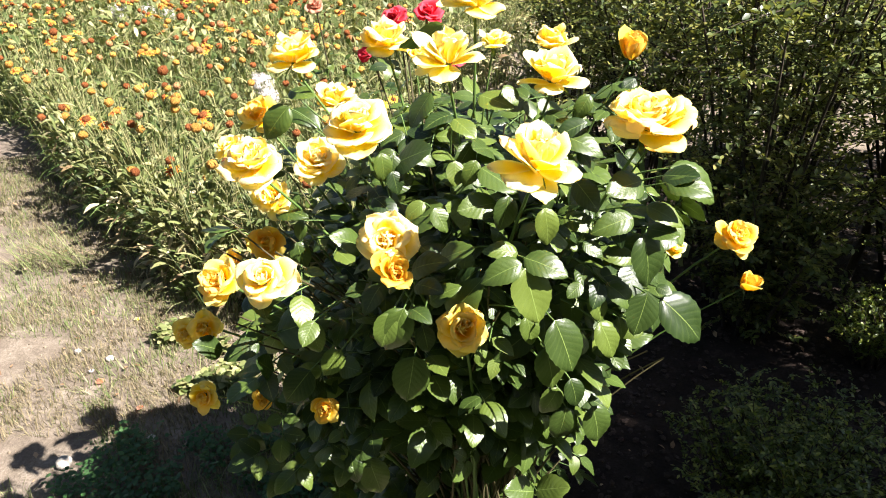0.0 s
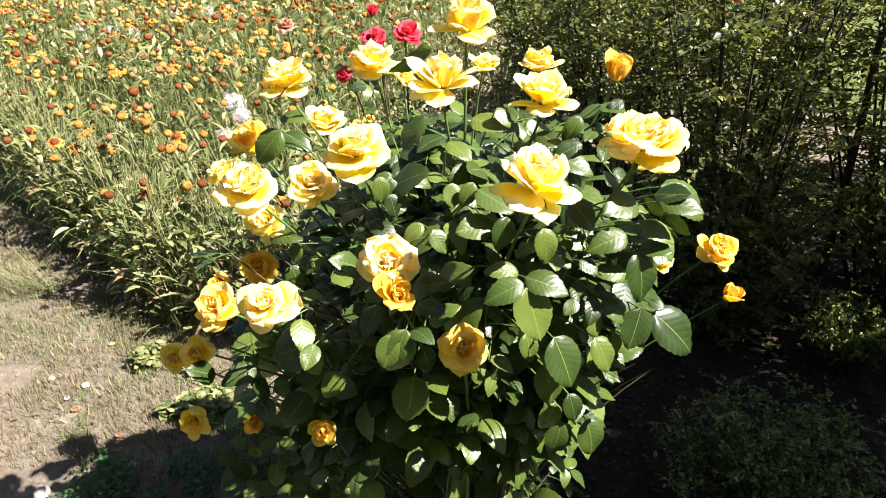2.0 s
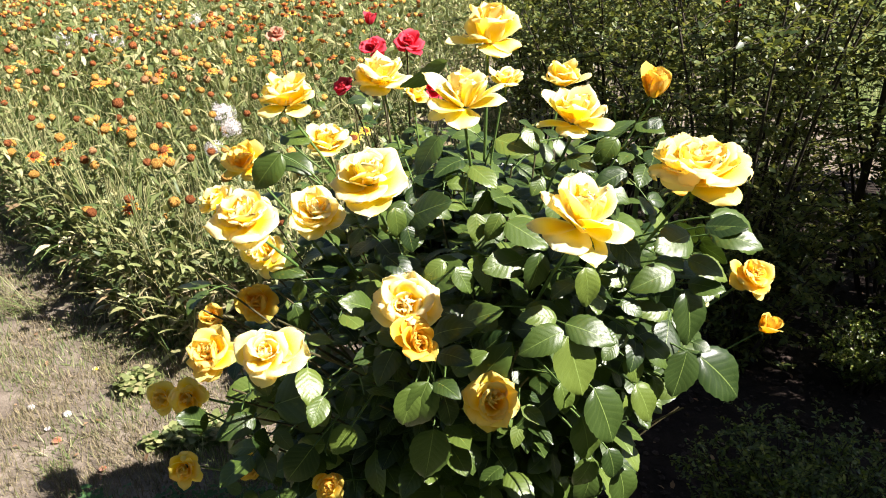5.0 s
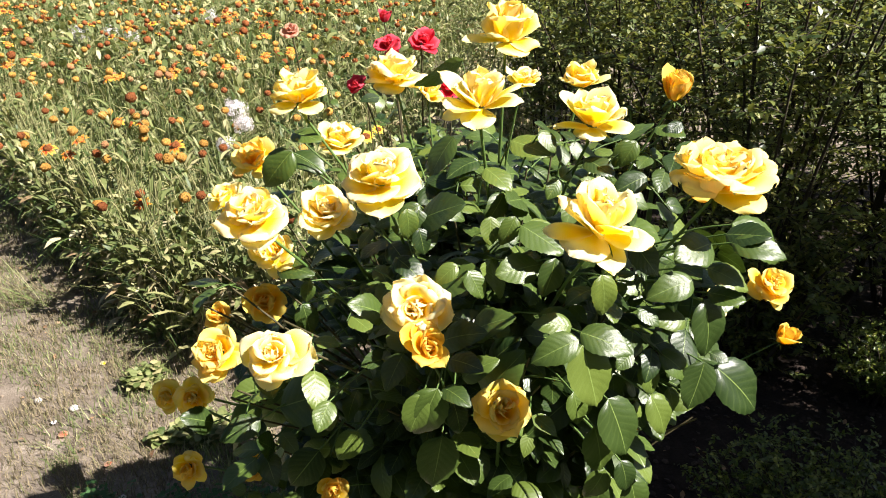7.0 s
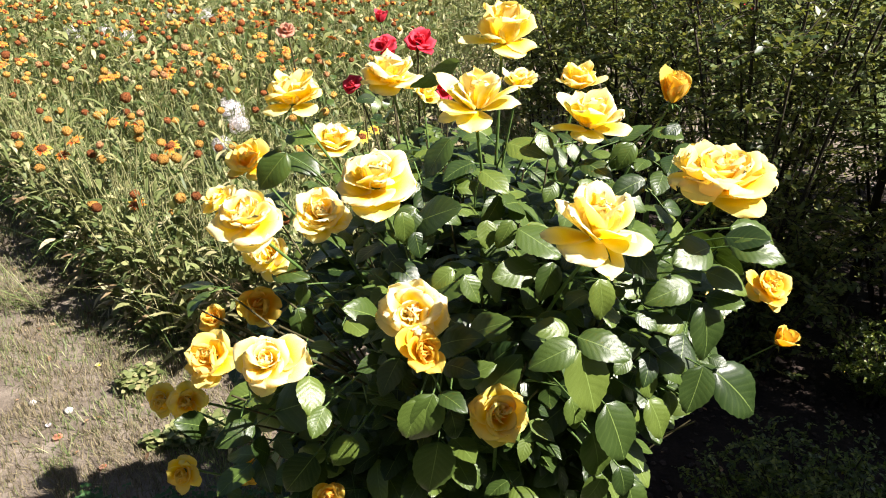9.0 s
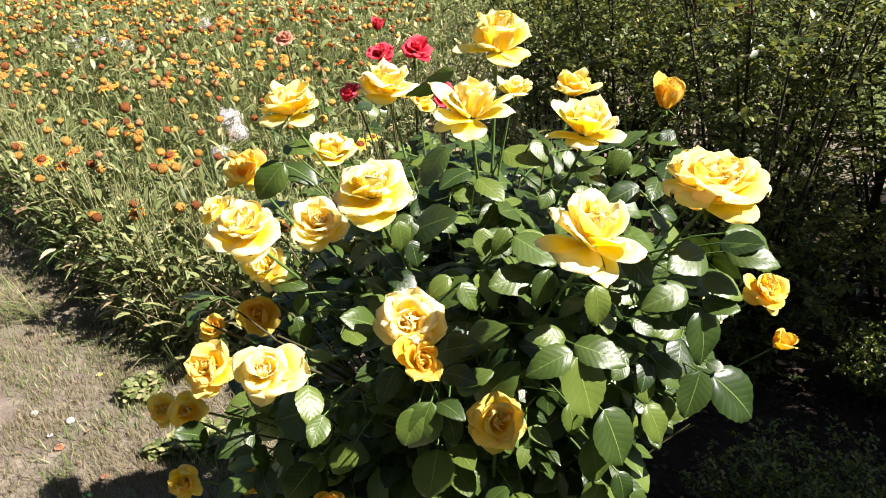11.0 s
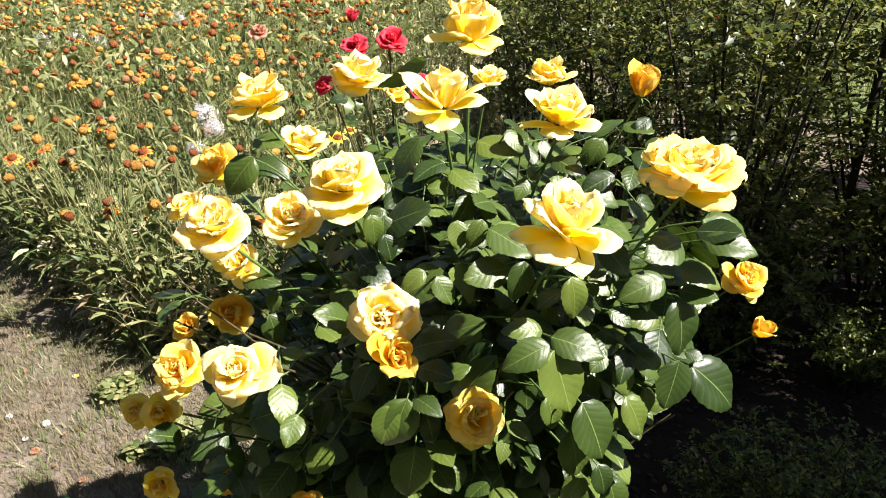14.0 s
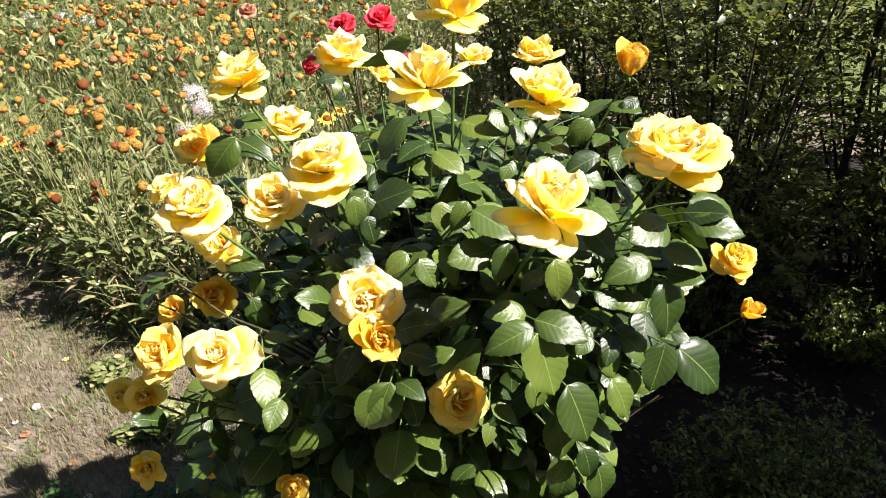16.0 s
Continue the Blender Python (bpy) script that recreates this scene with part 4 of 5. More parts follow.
def blanket_flower(height_, spread, stems, flowering, lush):
    ob = thing("blanket_flower", (0, 0, 0), "blanket flower plant with orange seed heads on grey-green stems", "flower", "blanket flowers in the bed")
    green = Pile()
    for s in range(stems):
        a, d = rnd(0, 6.28), rnd(0.2, 1.0) * spread
        top = Vector((math.cos(a) * d - rnd(0.0, 0.26), math.sin(a) * d, height_ * rnd(0.72, 1.05)))
        pts = bend((top.x * 0.25 + 0.03, top.y * 0.25, 0), top, (rnd(-0.09, 0.09), rnd(-0.09, 0.09), 0.07), 6)
        st = place_part("stem", make_mesh("stem", *tube(pts, [0.0021, 0.0019, 0.0017, 0.0015, 0.0014, 0.0013], 4), True, BED_STEM), ob)
        lean = aim(top, pts[-1] - pts[-2], (0, 0.3, 1)) @ Matrix.Rotation(radians(-90), 4, "X")
        tilt = Matrix.Translation(top) @ Vector((rnd(-0.5, 0.5), rnd(-0.7, 0.2), 1)).to_track_quat("Z", "Y").to_matrix().to_4x4()
        if rnd(0, 1) < flowering:
            kd = random.choice((0, 0, 0, 1, 1, 1, 3))
            k = rnd(0.85, 1.25)
            hd = place_part("flower_head", random.choice(DISC), st, tilt @ Matrix.Scale(0.0145 * k, 4))
            place_part("ray_petals", RINGS[kd], hd, Matrix.Scale(1 / 0.0145, 4), "red petals tipped with yellow")
        else:
            place_part("seed_head", random.choice(BALL), st, tilt @ Matrix.Scale(rnd(0.014, 0.022), 4))
        for k in range(int(8 * lush)):
            t = rnd(0.12, 0.85)
            i = int(t * 5)
            p = pts[i].lerp(pts[i + 1], t * 5 - i)
            green.add(random.choice(LANCE), aim(p, (rnd(-1, 1), rnd(-1, 1), rnd(0.1, 1.3)), (0, 0, 1), rnd(0.045, 0.10)))
    for k in range(int(26 * lush)):
        a, d = rnd(0, 6.28), rnd(0, spread)
        green.add(random.choice(LANCE), aim((math.cos(a) * d * 0.6, math.sin(a) * d * 0.6, rnd(0, 0.22)), (math.cos(a), math.sin(a), rnd(0.2, 1.2)), (0, 0, 1), rnd(0.08, 0.15)))
    for k in range(int(34 * lush)):
        a, d = rnd(0, 6.28), rnd(0, spread)
        green.add(BLADE, Matrix.Translation((math.cos(a) * d, math.sin(a) * d, 0)) @ Matrix.Rotation(rnd(0, 6.28), 4, "Z") @ Matrix.Rotation(rnd(-0.7, 0.2), 4, "X") @ Matrix.Diagonal((0.0038, rnd(0.2, 0.5), height_ * rnd(0.3, 0.85), 1)))
    place_part("foliage", green.mesh("foliage", BED_LEAF), ob)["kind"] = "stuff"
    return ob


KITS = [blanket_flower(h, s, n, f, g) for h, s, n, f, g in ((0.74, 0.17, 7, 0.25, 1.9), (0.68, 0.20, 7, 0.15, 2.0), (0.78, 0.15, 6, 0.3, 1.9), (0.68, 0.22, 9, 0.45, 1.7), (0.66, 0.18, 3, 0.1, 2.3), (0.66, 0.16, 11, 0.5, 1.6))]
spots = []
random.seed(5)
for tries in range(8000):
    y = rnd(2.0, 11.0)
    x = rnd(-6.0, 1.2)
    front = 2.16 + max(0.0, -x - 0.95) * 1.35
    right = -0.34 + 0.07 * (y - 2.0) + 0.22 * max(0.0, y - 4.4)
    if y < front + 0.12 or x > right:
        continue
    gap = 0.20 + 0.024 * (y - 2)
    if all((x - a) ** 2 + (y - b) ** 2 > gap * gap for a, b in spots):
        spots.append((x, y))
used = set()


def front_line(x):
    return max(0.0, -x - 0.95) * 1.35 + 0.55


for x, y in spots:
    if y > 4.7:
        continue
    drift = noise.noise((x * 1.5, y * 1.5, 4.1)) + 0.25 * min(1.0, -x - 1.2)
    k = 4 if drift < -0.08 and rnd(0, 1) < 0.85 else random.choice((4, 4, 2, 4, 4) if y < 2.45 + front_line(x) else (0, 1, 2, 3, 5, 5))
    m = pose(x, y, height(x, y) - 0.004, 0, 0, rnd(-55, 55))
    if k not in used:
        used.add(k)
        KITS[k].matrix_basis = m
    else:
        copy_thing(KITS[k], m)




def single_flowers(heads):
    """A blanket flower whose few heads stand apart. heads: place, radius, mesh of rays or none."""
    x, y = heads[0][0][0], heads[0][0][1]
    ob = thing("blanket_flower", (x, y, 0), "blanket flower plant with a few red and yellow heads", "flower", "blanket flowers in the bed")
    for at, r, kind in heads:
        p = Vector(at) - Vector((x, y, 0))
        foot = Vector((p.x + 0.10, p.y + 0.05, 0))
        st = place_part("stem", make_mesh("stem", *tube(bend(foot, p, (0.03, 0, 0.05), 6), 0.0016, 4), True, BED_STEM), ob)
        q = Matrix.Translation(p) @ Vector((rnd(-0.3, 0.3), -0.55, 1)).to_track_quat("Z", "Y").to_matrix().to_4x4()
        if kind is None:
            place_part("seed_head", random.choice(BALL[:3]), st, q @ Matrix.Scale(r, 4))
        else:
            hd = place_part("flower_head", DISC[0], st, q @ Matrix.Scale(0.0145 * r, 4))
            place_part("ray_petals", RINGS[kind], hd, Matrix.Scale(1 / 0.0145, 4), "red petals tipped with yellow")
    g = Pile()
    for k in range(30):
        g.add(random.choice(LANCE), aim((rnd(-0.05, 0.14), rnd(-0.05, 0.1), rnd(0.02, 0.45)), (rnd(-1, 1), rnd(-1, 1), rnd(0.1, 1.3)), (0, 0, 1), rnd(0.05, 0.10)))
    place_part("foliage", g.mesh("foliage", BED_LEAF), ob)["kind"] = "stuff"


single_flowers((((-0.215, 2.40, 0.69), 1.0, 2), ((-0.175, 2.44, 0.70), 0.7, 2)))
single_flowers((((-0.86, 2.50, 0.655), 1.1, 1), ((-0.885, 2.48, 0.615), 0.019, None), ((-0.845, 2.49, 0.615), 0.018, None)))
single_flowers((((-1.05, 2.60, 0.41), 1.1, 0), ((-0.92, 2.56, 0.39), 0.012, None)))
single_flowers((((-1.22, 2.95, 0.62), 1.2, 1), ((-1.10, 2.90, 0.60), 0.019, None), ((-1.11, 2.91, 0.565), 0.019, None)))
single_flowers((((-1.48, 2.90, 0.54), 1.2, 1), ((-1.40, 2.88, 0.52), 1.0, 1), ((-1.25, 2.86, 0.50), 0.018, None)))
for k in range(6):
    if k not in used:
        KITS[k].matrix_basis = pose(-2.3 - 0.25 * k, 4.6, height(-2.3 - 0.25 * k, 4.6) - 0.004)


def far_plant(height_, spread, stems, flowering):
    """A blanket flower far off, with its parts joined by kind."""
    ob = thing("blanket_flower", (0, 0, 0), "blanket flower plant with orange seed heads far back in the bed", "flower", "blanket flowers in the bed")
    st, seeds, russet, rays, green = Pile(), Pile(), Pile(), Pile(), Pile()
    b = ball(8, 5, 0.15, 3, 0.9)
    ring = ray_ring(9, 0.030, 0.1)
    ring = (np.vstack(ring.v), np.vstack(ring.f), np.vstack(ring.u))
    for s in range(stems):
        a, d = rnd(0, 6.28), rnd(0.1, 1.0) * spread
        top = Vector((math.cos(a) * d, math.sin(a) * d, height_ * rnd(0.72, 1.05)))
        st.add(tube(bend((top.x * 0.3, top.y * 0.3, 0), top, (0.03, 0, 0.05), 4), 0.002, 3), Matrix.Identity(4))
        if rnd(0, 1) < flowering:
            q = Matrix.Translation(top) @ Vector((rnd(-0.5, 0.5), rnd(-0.9, 0.2), 1)).to_track_quat("Z", "Y").to_matrix().to_4x4()
            rays.add(ring, q)
            russet.add(b, q @ Matrix.Scale(0.014, 4))
        else:
            (seeds if rnd(0, 1) < 0.75 else russet).add(b, Matrix.Translation(top) @ Matrix.Scale(rnd(0.014, 0.02), 4))
    for k in range(70):
        a, d = rnd(0, 6.28), rnd(0, spread * 1.3)
        green.add(BLADE, Matrix.Translation((math.cos(a) * d, math.sin(a) * d, 0)) @ Matrix.Rotation(rnd(0, 6.28), 4, "Z") @ Matrix.Rotation(rnd(-1.1, 0.5), 4, "X") @ Matrix.Diagonal((rnd(0.005, 0.010), rnd(0.2, 0.6), height_ * rnd(0.3, 0.85), 1)))
    for k in range(90):
        a, d = rnd(0, 6.28), rnd(0, spread * 1.3)
        green.add(random.choice(BROAD), aim((math.cos(a) * d, math.sin(a) * d, height_ * rnd(0.1, 0.8)), (rnd(-1, 1), rnd(-1, 1), rnd(-0.2, 1.2)), (rnd(-0.5, 0.5), rnd(-0.5, 0.5), 1), rnd(0.05, 0.11)))
    for nm, p, mt in (("stem", st, BED_STEM), ("seed_head", seeds, SEED), ("disc", russet, SEED_RED), ("ray_petals", rays, RAY if flowering > 0.3 else RAY_YELLOW), ("foliage", green, BED_LEAF)):
        if p.k:
            place_part(nm, p.mesh(nm, mt), ob)["kind"] = "stuff"
    return ob


far_kits = [far_plant(h, w, n, f) for h, w, n, f in ((0.72, 0.24, 7, 0.4), (0.68, 0.26, 9, 0.3), (0.76, 0.22, 7, 0.5))]
far_spots = [p for p in spots if p[1] > 4.7 and (noise.noise((p[0] * 1.1, p[1] * 1.1, 9.4)) > -0.12 or rnd(0, 1) < 0.35) and (p[0] < -0.25 or rnd(0, 1) < 0.4)]
for i, (x, y) in enumerate(far_spots):
    m = pose(x, y, -0.004, 0, 0, rnd(0, 360))
    if i < 3:
        far_kits[i].matrix_basis = m
    else:
        copy_thing(far_kits[i % 3], m)


def leafy_clump(label, group="leafy clumps along the bed's edge"):
    ob = thing("leafy_clump", (0, 0, 0), label, "plant", group)
    g = Pile()
    for k in range(230):
        a, d, z = rnd(0, 6.28), rnd(0, 0.15), rnd(0.0, 0.40)
        g.add(random.choice(BROAD), aim((math.cos(a) * d, math.sin(a) * d, z), (math.cos(a) + rnd(-0.7, 0.7), math.sin(a) + rnd(-0.7, 0.7), rnd(-0.2, 1.9)), (rnd(-0.7, 0.9), rnd(-0.9, 0.5), 1), rnd(0.022, 0.058)))
    place_part("foliage", g.mesh("foliage", BED_LEAF), ob)["kind"] = "stuff"
    dry = Pile()
    for k in range(80):
        a, d, z = rnd(0, 6.28), rnd(0.03, 0.16), rnd(0.0, 0.26)
        dry.add(random.choice(LANCE + BROAD), aim((math.cos(a) * d, math.sin(a) * d, z), (math.cos(a) + rnd(-0.7, 0.7), math.sin(a) + rnd(-0.7, 0.7), rnd(-1.2, 0.8)), (rnd(-0.7, 0.9), rnd(-0.9, 0.5), 1), rnd(0.03, 0.075)))
    place_part("dead_foliage", dry.mesh("dead_foliage", DRYLEAF), ob, None, "withered straw-coloured leaves")["kind"] = "stuff"
    for k in range(10):
        a = rnd(0, 6.28)
        place_part("stem", make_mesh("stem", *tube(bend((0, 0, 0), (math.cos(a) * 0.12, math.sin(a) * 0.12, rnd(0.3, 0.62)), (rnd(-0.05, 0.05), rnd(-0.05, 0.05), 0.03), 5), 0.0018, 4), True, BED_STEM), ob)
    return ob


clumps = [leafy_clump("grey-green leafy clump at the edge of the flower bed") for k in range(4)]
for k in range(34):
    t = k / 33
    x = -0.42 - 2.3 * t + rnd(-0.05, 0.05)
    y = 2.38 + max(0.0, -x - 0.95) * 1.35 + rnd(-0.09, 0.10)
    m = pose(x, y, height(x, y) - 0.003, 0, 0, rnd(0, 360))
    if k < 4:
        clumps[k].matrix_basis = m
    else:
        copy_thing(clumps[k % 4], m)


weed = leafy_clump("leafy green weeds growing behind the rose bushes", "weeds behind the roses")
for k in range(30):
    x, y = rnd(-0.35, 0.60) + 0.012 * k, 2.9 + k * 0.22
    if k == 0:
        weed.matrix_basis = pose(x, y, height(x, y) - 0.003, 0, 0, 40)
    else:
        copy_thing(weed, pose(x, y, height(x, y) - 0.003, 0, 0, rnd(0, 360)))


STRAP = leaf_mat("strap_leaf", (0.05, 0.10, 0.025), (0.13, 0.22, 0.06), (0.22, 0.34, 0.06), 0.42, 0.45, 0.22, False, (0.30, 0.34, 0.14))


def strap_clump():
    """A clump of long arched leaves."""
    ob = thing("day_lily", (0, 0, 0), "clump of arching green strap-shaped leaves at the bed's edge", "plant", "strap-leaved clumps at the bed's edge")
    for k in range(34):
        a, ln = rnd(0, 6.28), rnd(0.22, 0.42)
        pts = bend((math.cos(a) * 0.03, math.sin(a) * 0.03, 0), (math.cos(a) * ln * 0.8, math.sin(a) * ln * 0.8, ln * rnd(0.25, 0.6)), (0, 0, ln * 0.55), 7)
        side = Vector((-math.sin(a), math.cos(a), 0.2))
        v, u = [], []
        for i, p in enumerate(pts):
            w = rnd(0.006, 0.009) * math.sqrt(max(0.02, 1 - (i / 6) ** 2))
            for s in (-1, 0, 1):
                v.append(tuple(p + side * s * w + Vector((0, 0, 0.003 * abs(s)))))
                u.append((0.5 + 0.5 * s, i / 6))
        place_part("strap_leaf", make_mesh("strap_leaf", v, grid_faces(3, 7), u, True, STRAP), ob)
    return ob


straps = [strap_clump() for k in range(2)]
for k, (x, y) in enumerate(((-1.30, 2.90), (-1.48, 3.12), (-1.62, 3.32), (-1.78, 3.52), (-1.50, 3.34), (-1.95, 3.78), (-2.15, 4.02), (-1.85, 3.86), (-2.35, 4.3))):
    m = pose(x, y, height(x, y) - 0.003, 0, 0, rnd(0, 360))
    if k < 2:
        straps[k].matrix_basis = m
    else:
        copy_thing(straps[k % 2], m)


# ---- white phlox ----
FLORET = ray_ring(5, 0.011, 0.2)
FLORET = (np.vstack(FLORET.v), np.vstack(FLORET.f), np.vstack(FLORET.u))


def phlox(at, heads):
    ob = thing("phlox", (at[0], at[1], 0), "pale white phlox with rounded flower heads", "flower", "white phlox in the bed")
    for dx, dy, z, r in heads:
        place_part("stem", make_mesh("stem", *tube(bend((0, 0, 0), (dx, dy, z), (0.02, 0, 0.03), 6), 0.0022, 4), True, BED_STEM), ob)
        p = Pile()
        for k in range(110):
            d = Vector((rnd(-1, 1), rnd(-1, 1), rnd(-0.6, 1))).normalized()
            p.add(FLORET, Matrix.Translation(Vector((dx, dy, z)) + d * r * rnd(0.45, 1.15)) @ d.to_track_quat("Z", "Y").to_matrix().to_4x4())
        place_part("flower_head", p.mesh("flower_head", WHITE), ob, None, "cluster of small white florets")["kind"] = "stuff"
    g = Pile()
    for k in range(26):
        dx, dy, z, r = random.choice(heads)
        t = rnd(0.1, 0.85)
        g.add(random.choice(LANCE), aim((dx * t, dy * t, z * t), (rnd(-1, 1), rnd(-1, 1), 0.3), (0, 0, 1), rnd(0.05, 0.09)))
    place_part("foliage", g.mesh("foliage", BED_LEAF), ob)["kind"] = "stuff"


phlox((-0.80, 3.15), ((0.0, 0.0, 0.60, 0.05), (0.04, -0.06, 0.55, 0.04), (-0.03, -0.12, 0.48, 0.038)))
phlox((-2.5, 5.8), ((0.0, 0.0, 0.52, 0.07), (0.2, 0.1, 0.5, 0.07), (0.4, -0.05, 0.5, 0.06)))
phlox((-2.0, 6.6), ((0.0, 0.0, 0.52, 0.07), (0.25, 0.1, 0.5, 0.07)))


# ---- grass ----
def grass(name, area, count, tall, material, label, wide=0.003, where=None, lie=0.5):
    p = Pile()
    mats = []
    while len(mats) < count:
        x, y = rnd(area[0], area[1]), rnd(area[2], area[3])
        if where and not where(x, y):
            continue
        h = tall * rnd(0.4, 1.15)
        mats.append(Matrix.Translation((x, y, height(x, y) - 0.003)) @ Matrix.Rotation(rnd(0, 6.28), 4, "Z") @ Matrix.Rotation(radians(rnd(-60, 60) * lie), 4, "X") @ Matrix.Diagonal((wide * rnd(0.7, 1.3), h * rnd(0.4, 1.4), h, 1)))
    p.add_many(BLADE, mats)
    return tagged(new(name, p.mesh(name, material)), label, "grass", kind="stuff")


def patch(x, y, cut, s=3.0):
    return noise.noise((x * s, y * s, 2.7)) > cut


def outside_bed(x, y):
    return y < 2.22 + max(0.0, -x - 0.95) * 1.35 + 0.15 and x < -0.35


grass("bed_grass", (-4.6, 0.4, 2.1, 8.6), 30000, 0.27, GRASS, "tall thin green grass growing through the flower bed", 0.0055, lambda x, y: y > 2.28 + max(0.0, -x - 0.95) * 1.35 and x < -0.1, 1.3)
grass("weedy_grass", (-0.3, 0.75, 2.3, 9.0), 6000, 0.16, GRASS, "weeds and thin grass on the ground behind the roses", 0.006, lambda x, y: patch(x, y, -0.1, 2.0), 0.8)
grass("dry_lawn", (-3.6, -0.3, 1.0, 4.0), 85000, 0.034, STRAW, "thin dry straw-coloured grass on bare soil", 0.0024, lambda x, y: outside_bed(x, y) and patch(x, y, -0.25), 1.35)
grass("lawn_tufts", (-3.4, -0.3, 1.0, 4.0), 16000, 0.045, GRASS, "sparse green grass tufts on bare soil", 0.0026, lambda x, y: outside_bed(x, y) and patch(x, y, 0.02, 4.5), 1.1)
grass("path_tufts", (-1.75, -0.75, 1.25, 2.05), 2600, 0.042, STRAW, "short dry grass tufts beside the path", 0.0022, lambda x, y: patch(x, y, 0.16, 6.0), 1.1)
grass("edge_grass", (-2.2, -0.6, 2.0, 3.4), 1500, 0.05, STRAW, "fine dry grass at the edge of the flower bed", 0.0022, lambda x, y: -0.42 < y - 2.35 - max(0.0, -x - 0.95) * 1.35 < 0.05 and x > -1.38 and patch(x, y, 0.05, 5.0), 1.2)
grass("far_grass", (-6, 3.5, 4.6, 13.0), 20000, 0.13, BED_LEAF, "short grass beyond the flower bed", 0.009, lambda x, y: abs(x) > 0.7 or rnd(0, 1) < 0.25)


# ---- shrubs ----
def shrub(at, tall, spread, stems, twigs, leaf, leaf_mat_, label, category="shrub", per=30, low=0.25, name="shrub", bark=BARK, thick=0.007):
    ob = thing(name, (at[0], at[1], 0), label, category)
    wood, green, leaves = Pile(), Pile(), []
    for s in range(stems):
        a, d = 2.4 * s + rnd(-0.4, 0.4), spread * math.sqrt(rnd(0.05, 1.0))
        top = Vector((math.cos(a) * d, math.sin(a) * d, tall * rnd(0.75, 1.05) * (1 - 0.25 * (d / spread) ** 2)))
        pts = bend((top.x * 0.22, top.y * 0.22, 0), top, (-top.x * 0.15 + rnd(-0.06, 0.06), -top.y * 0.15 + rnd(-0.06, 0.06), 0.12 * tall), 10)
        stem = make_mesh("stem", *tube(pts, [thick * (1 - 0.075 * i) for i in range(10)], 5), True, bark)
        place_part("stem", stem, ob)
        for k in range(twigs):
            t = low + (1 - low) * (k + rnd(0, 1)) / twigs
            i = min(8, int(t * 9))
            p = pts[i].lerp(pts[i + 1], t * 9 - i)
            way = Vector((rnd(-1, 1), rnd(-1, 1), rnd(-0.25, 0.7))).normalized()
            ln = tall * rnd(0.09, 0.22)
            tp = bend(p, p + way * ln, (0, 0, rnd(-0.03, 0.03)), 4)
            wood.add(tube(tp, [thick * 0.26, thick * 0.22, thick * 0.18, thick * 0.1], 3), Matrix.Identity(4))
            for q in range(per):
                u = (q + rnd(0, 1)) / per
                b = tp[0].lerp(tp[3], u)
                o = Vector((rnd(-1, 1), rnd(-1, 1), rnd(-0.6, 0.6))) + way * 0.6
                leaves.append(aim(b, o, (rnd(-0.7, 0.7), rnd(-0.7, 0.7), 1), leaf * rnd(0.6, 1.25)))
    green.add_many(SMALL_LEAF, leaves)
    place_part("twig_mass", wood.mesh("twig_mass", bark), ob)["kind"] = "stuff"
    place_part("foliage", green.mesh("foliage", leaf_mat_), ob)["kind"] = "stuff"
    return ob


HEDGE = "tall loose shrub with thin dark stems and small green leaves"
random.seed(11)
shrub((1.0, 2.15), 1.55, 0.52, 20, 25, 0.023, SHRUB_LEAF, HEDGE, low=0.12)
shrub((0.80, 2.95), 1.45, 0.52, 20, 25, 0.026, SHRUB_LEAF, HEDGE, low=0.22)
shrub((1.7, 2.3), 1.6, 0.55, 18, 25, 0.026, SHRUB_LEAF, HEDGE, low=0.12)
shrub((1.55, 3.3), 1.7, 0.62, 20, 23, 0.030, SHRUB_LEAF, HEDGE, low=0.12)
shrub((0.75, 4.1), 1.4, 0.55, 16, 22, 0.032, SHRUB_LEAF, HEDGE, low=0.2)
shrub((2.5, 3.1), 1.8, 0.65, 14, 18, 0.035, SHRUB_LEAF, HEDGE, per=24, low=0.2)
shrub((2.35, 2.3), 1.6, 0.55, 15, 20, 0.032, SHRUB_LEAF, HEDGE, per=22, low=0.2)
shrub((1.6, 4.6), 1.8, 0.75, 16, 18, 0.044, SHRUB_LEAF, HEDGE, low=0.2)
shrub((0.98, 2.02), 0.62, 0.36, 22, 14, 0.020, SHRUB_LEAF, "low leafy shrub at the foot of the hedge", low=0.05)
shrub((1.62, 1.98), 0.66, 0.40, 22, 14, 0.022, SHRUB_LEAF, "low leafy shrub at the foot of the hedge", low=0.05)
shrub((0.74, 1.16), 0.36, 0.27, 100, 11, 0.012, BOX_LEAF, "low rounded box shrub with tiny glossy leaves", per=15, low=0.35, name="box_shrub", thick=0.003)
shrub((1.27, 1.80), 0.25, 0.17, 50, 7, 0.014, BOX_LEAF, "low rounded box shrub with tiny glossy leaves", per=12, low=0.25, name="box_shrub", thick=0.003)

# red roses inside the hedge
red_two = thing("rose_bush", (1.48, 3.5, 0), "small red roses on a tall bush within the hedge", "rose bush")
for at, s in (((0.0, 0.0, 0.81), 0.055), ((-0.02, 0.0, 0.90), 0.075)):
    bloom(red_two, "open", at, s, (0, -0.8, 1), PETAL_RED, 0.5)
    place_part("cane", make_mesh("cane", *tube(bend((0, 0, 0), (at[0], at[1], at[2] - 0.02), (0.03, 0, 0), 7), 0.004, 5), True, CANE), red_two)

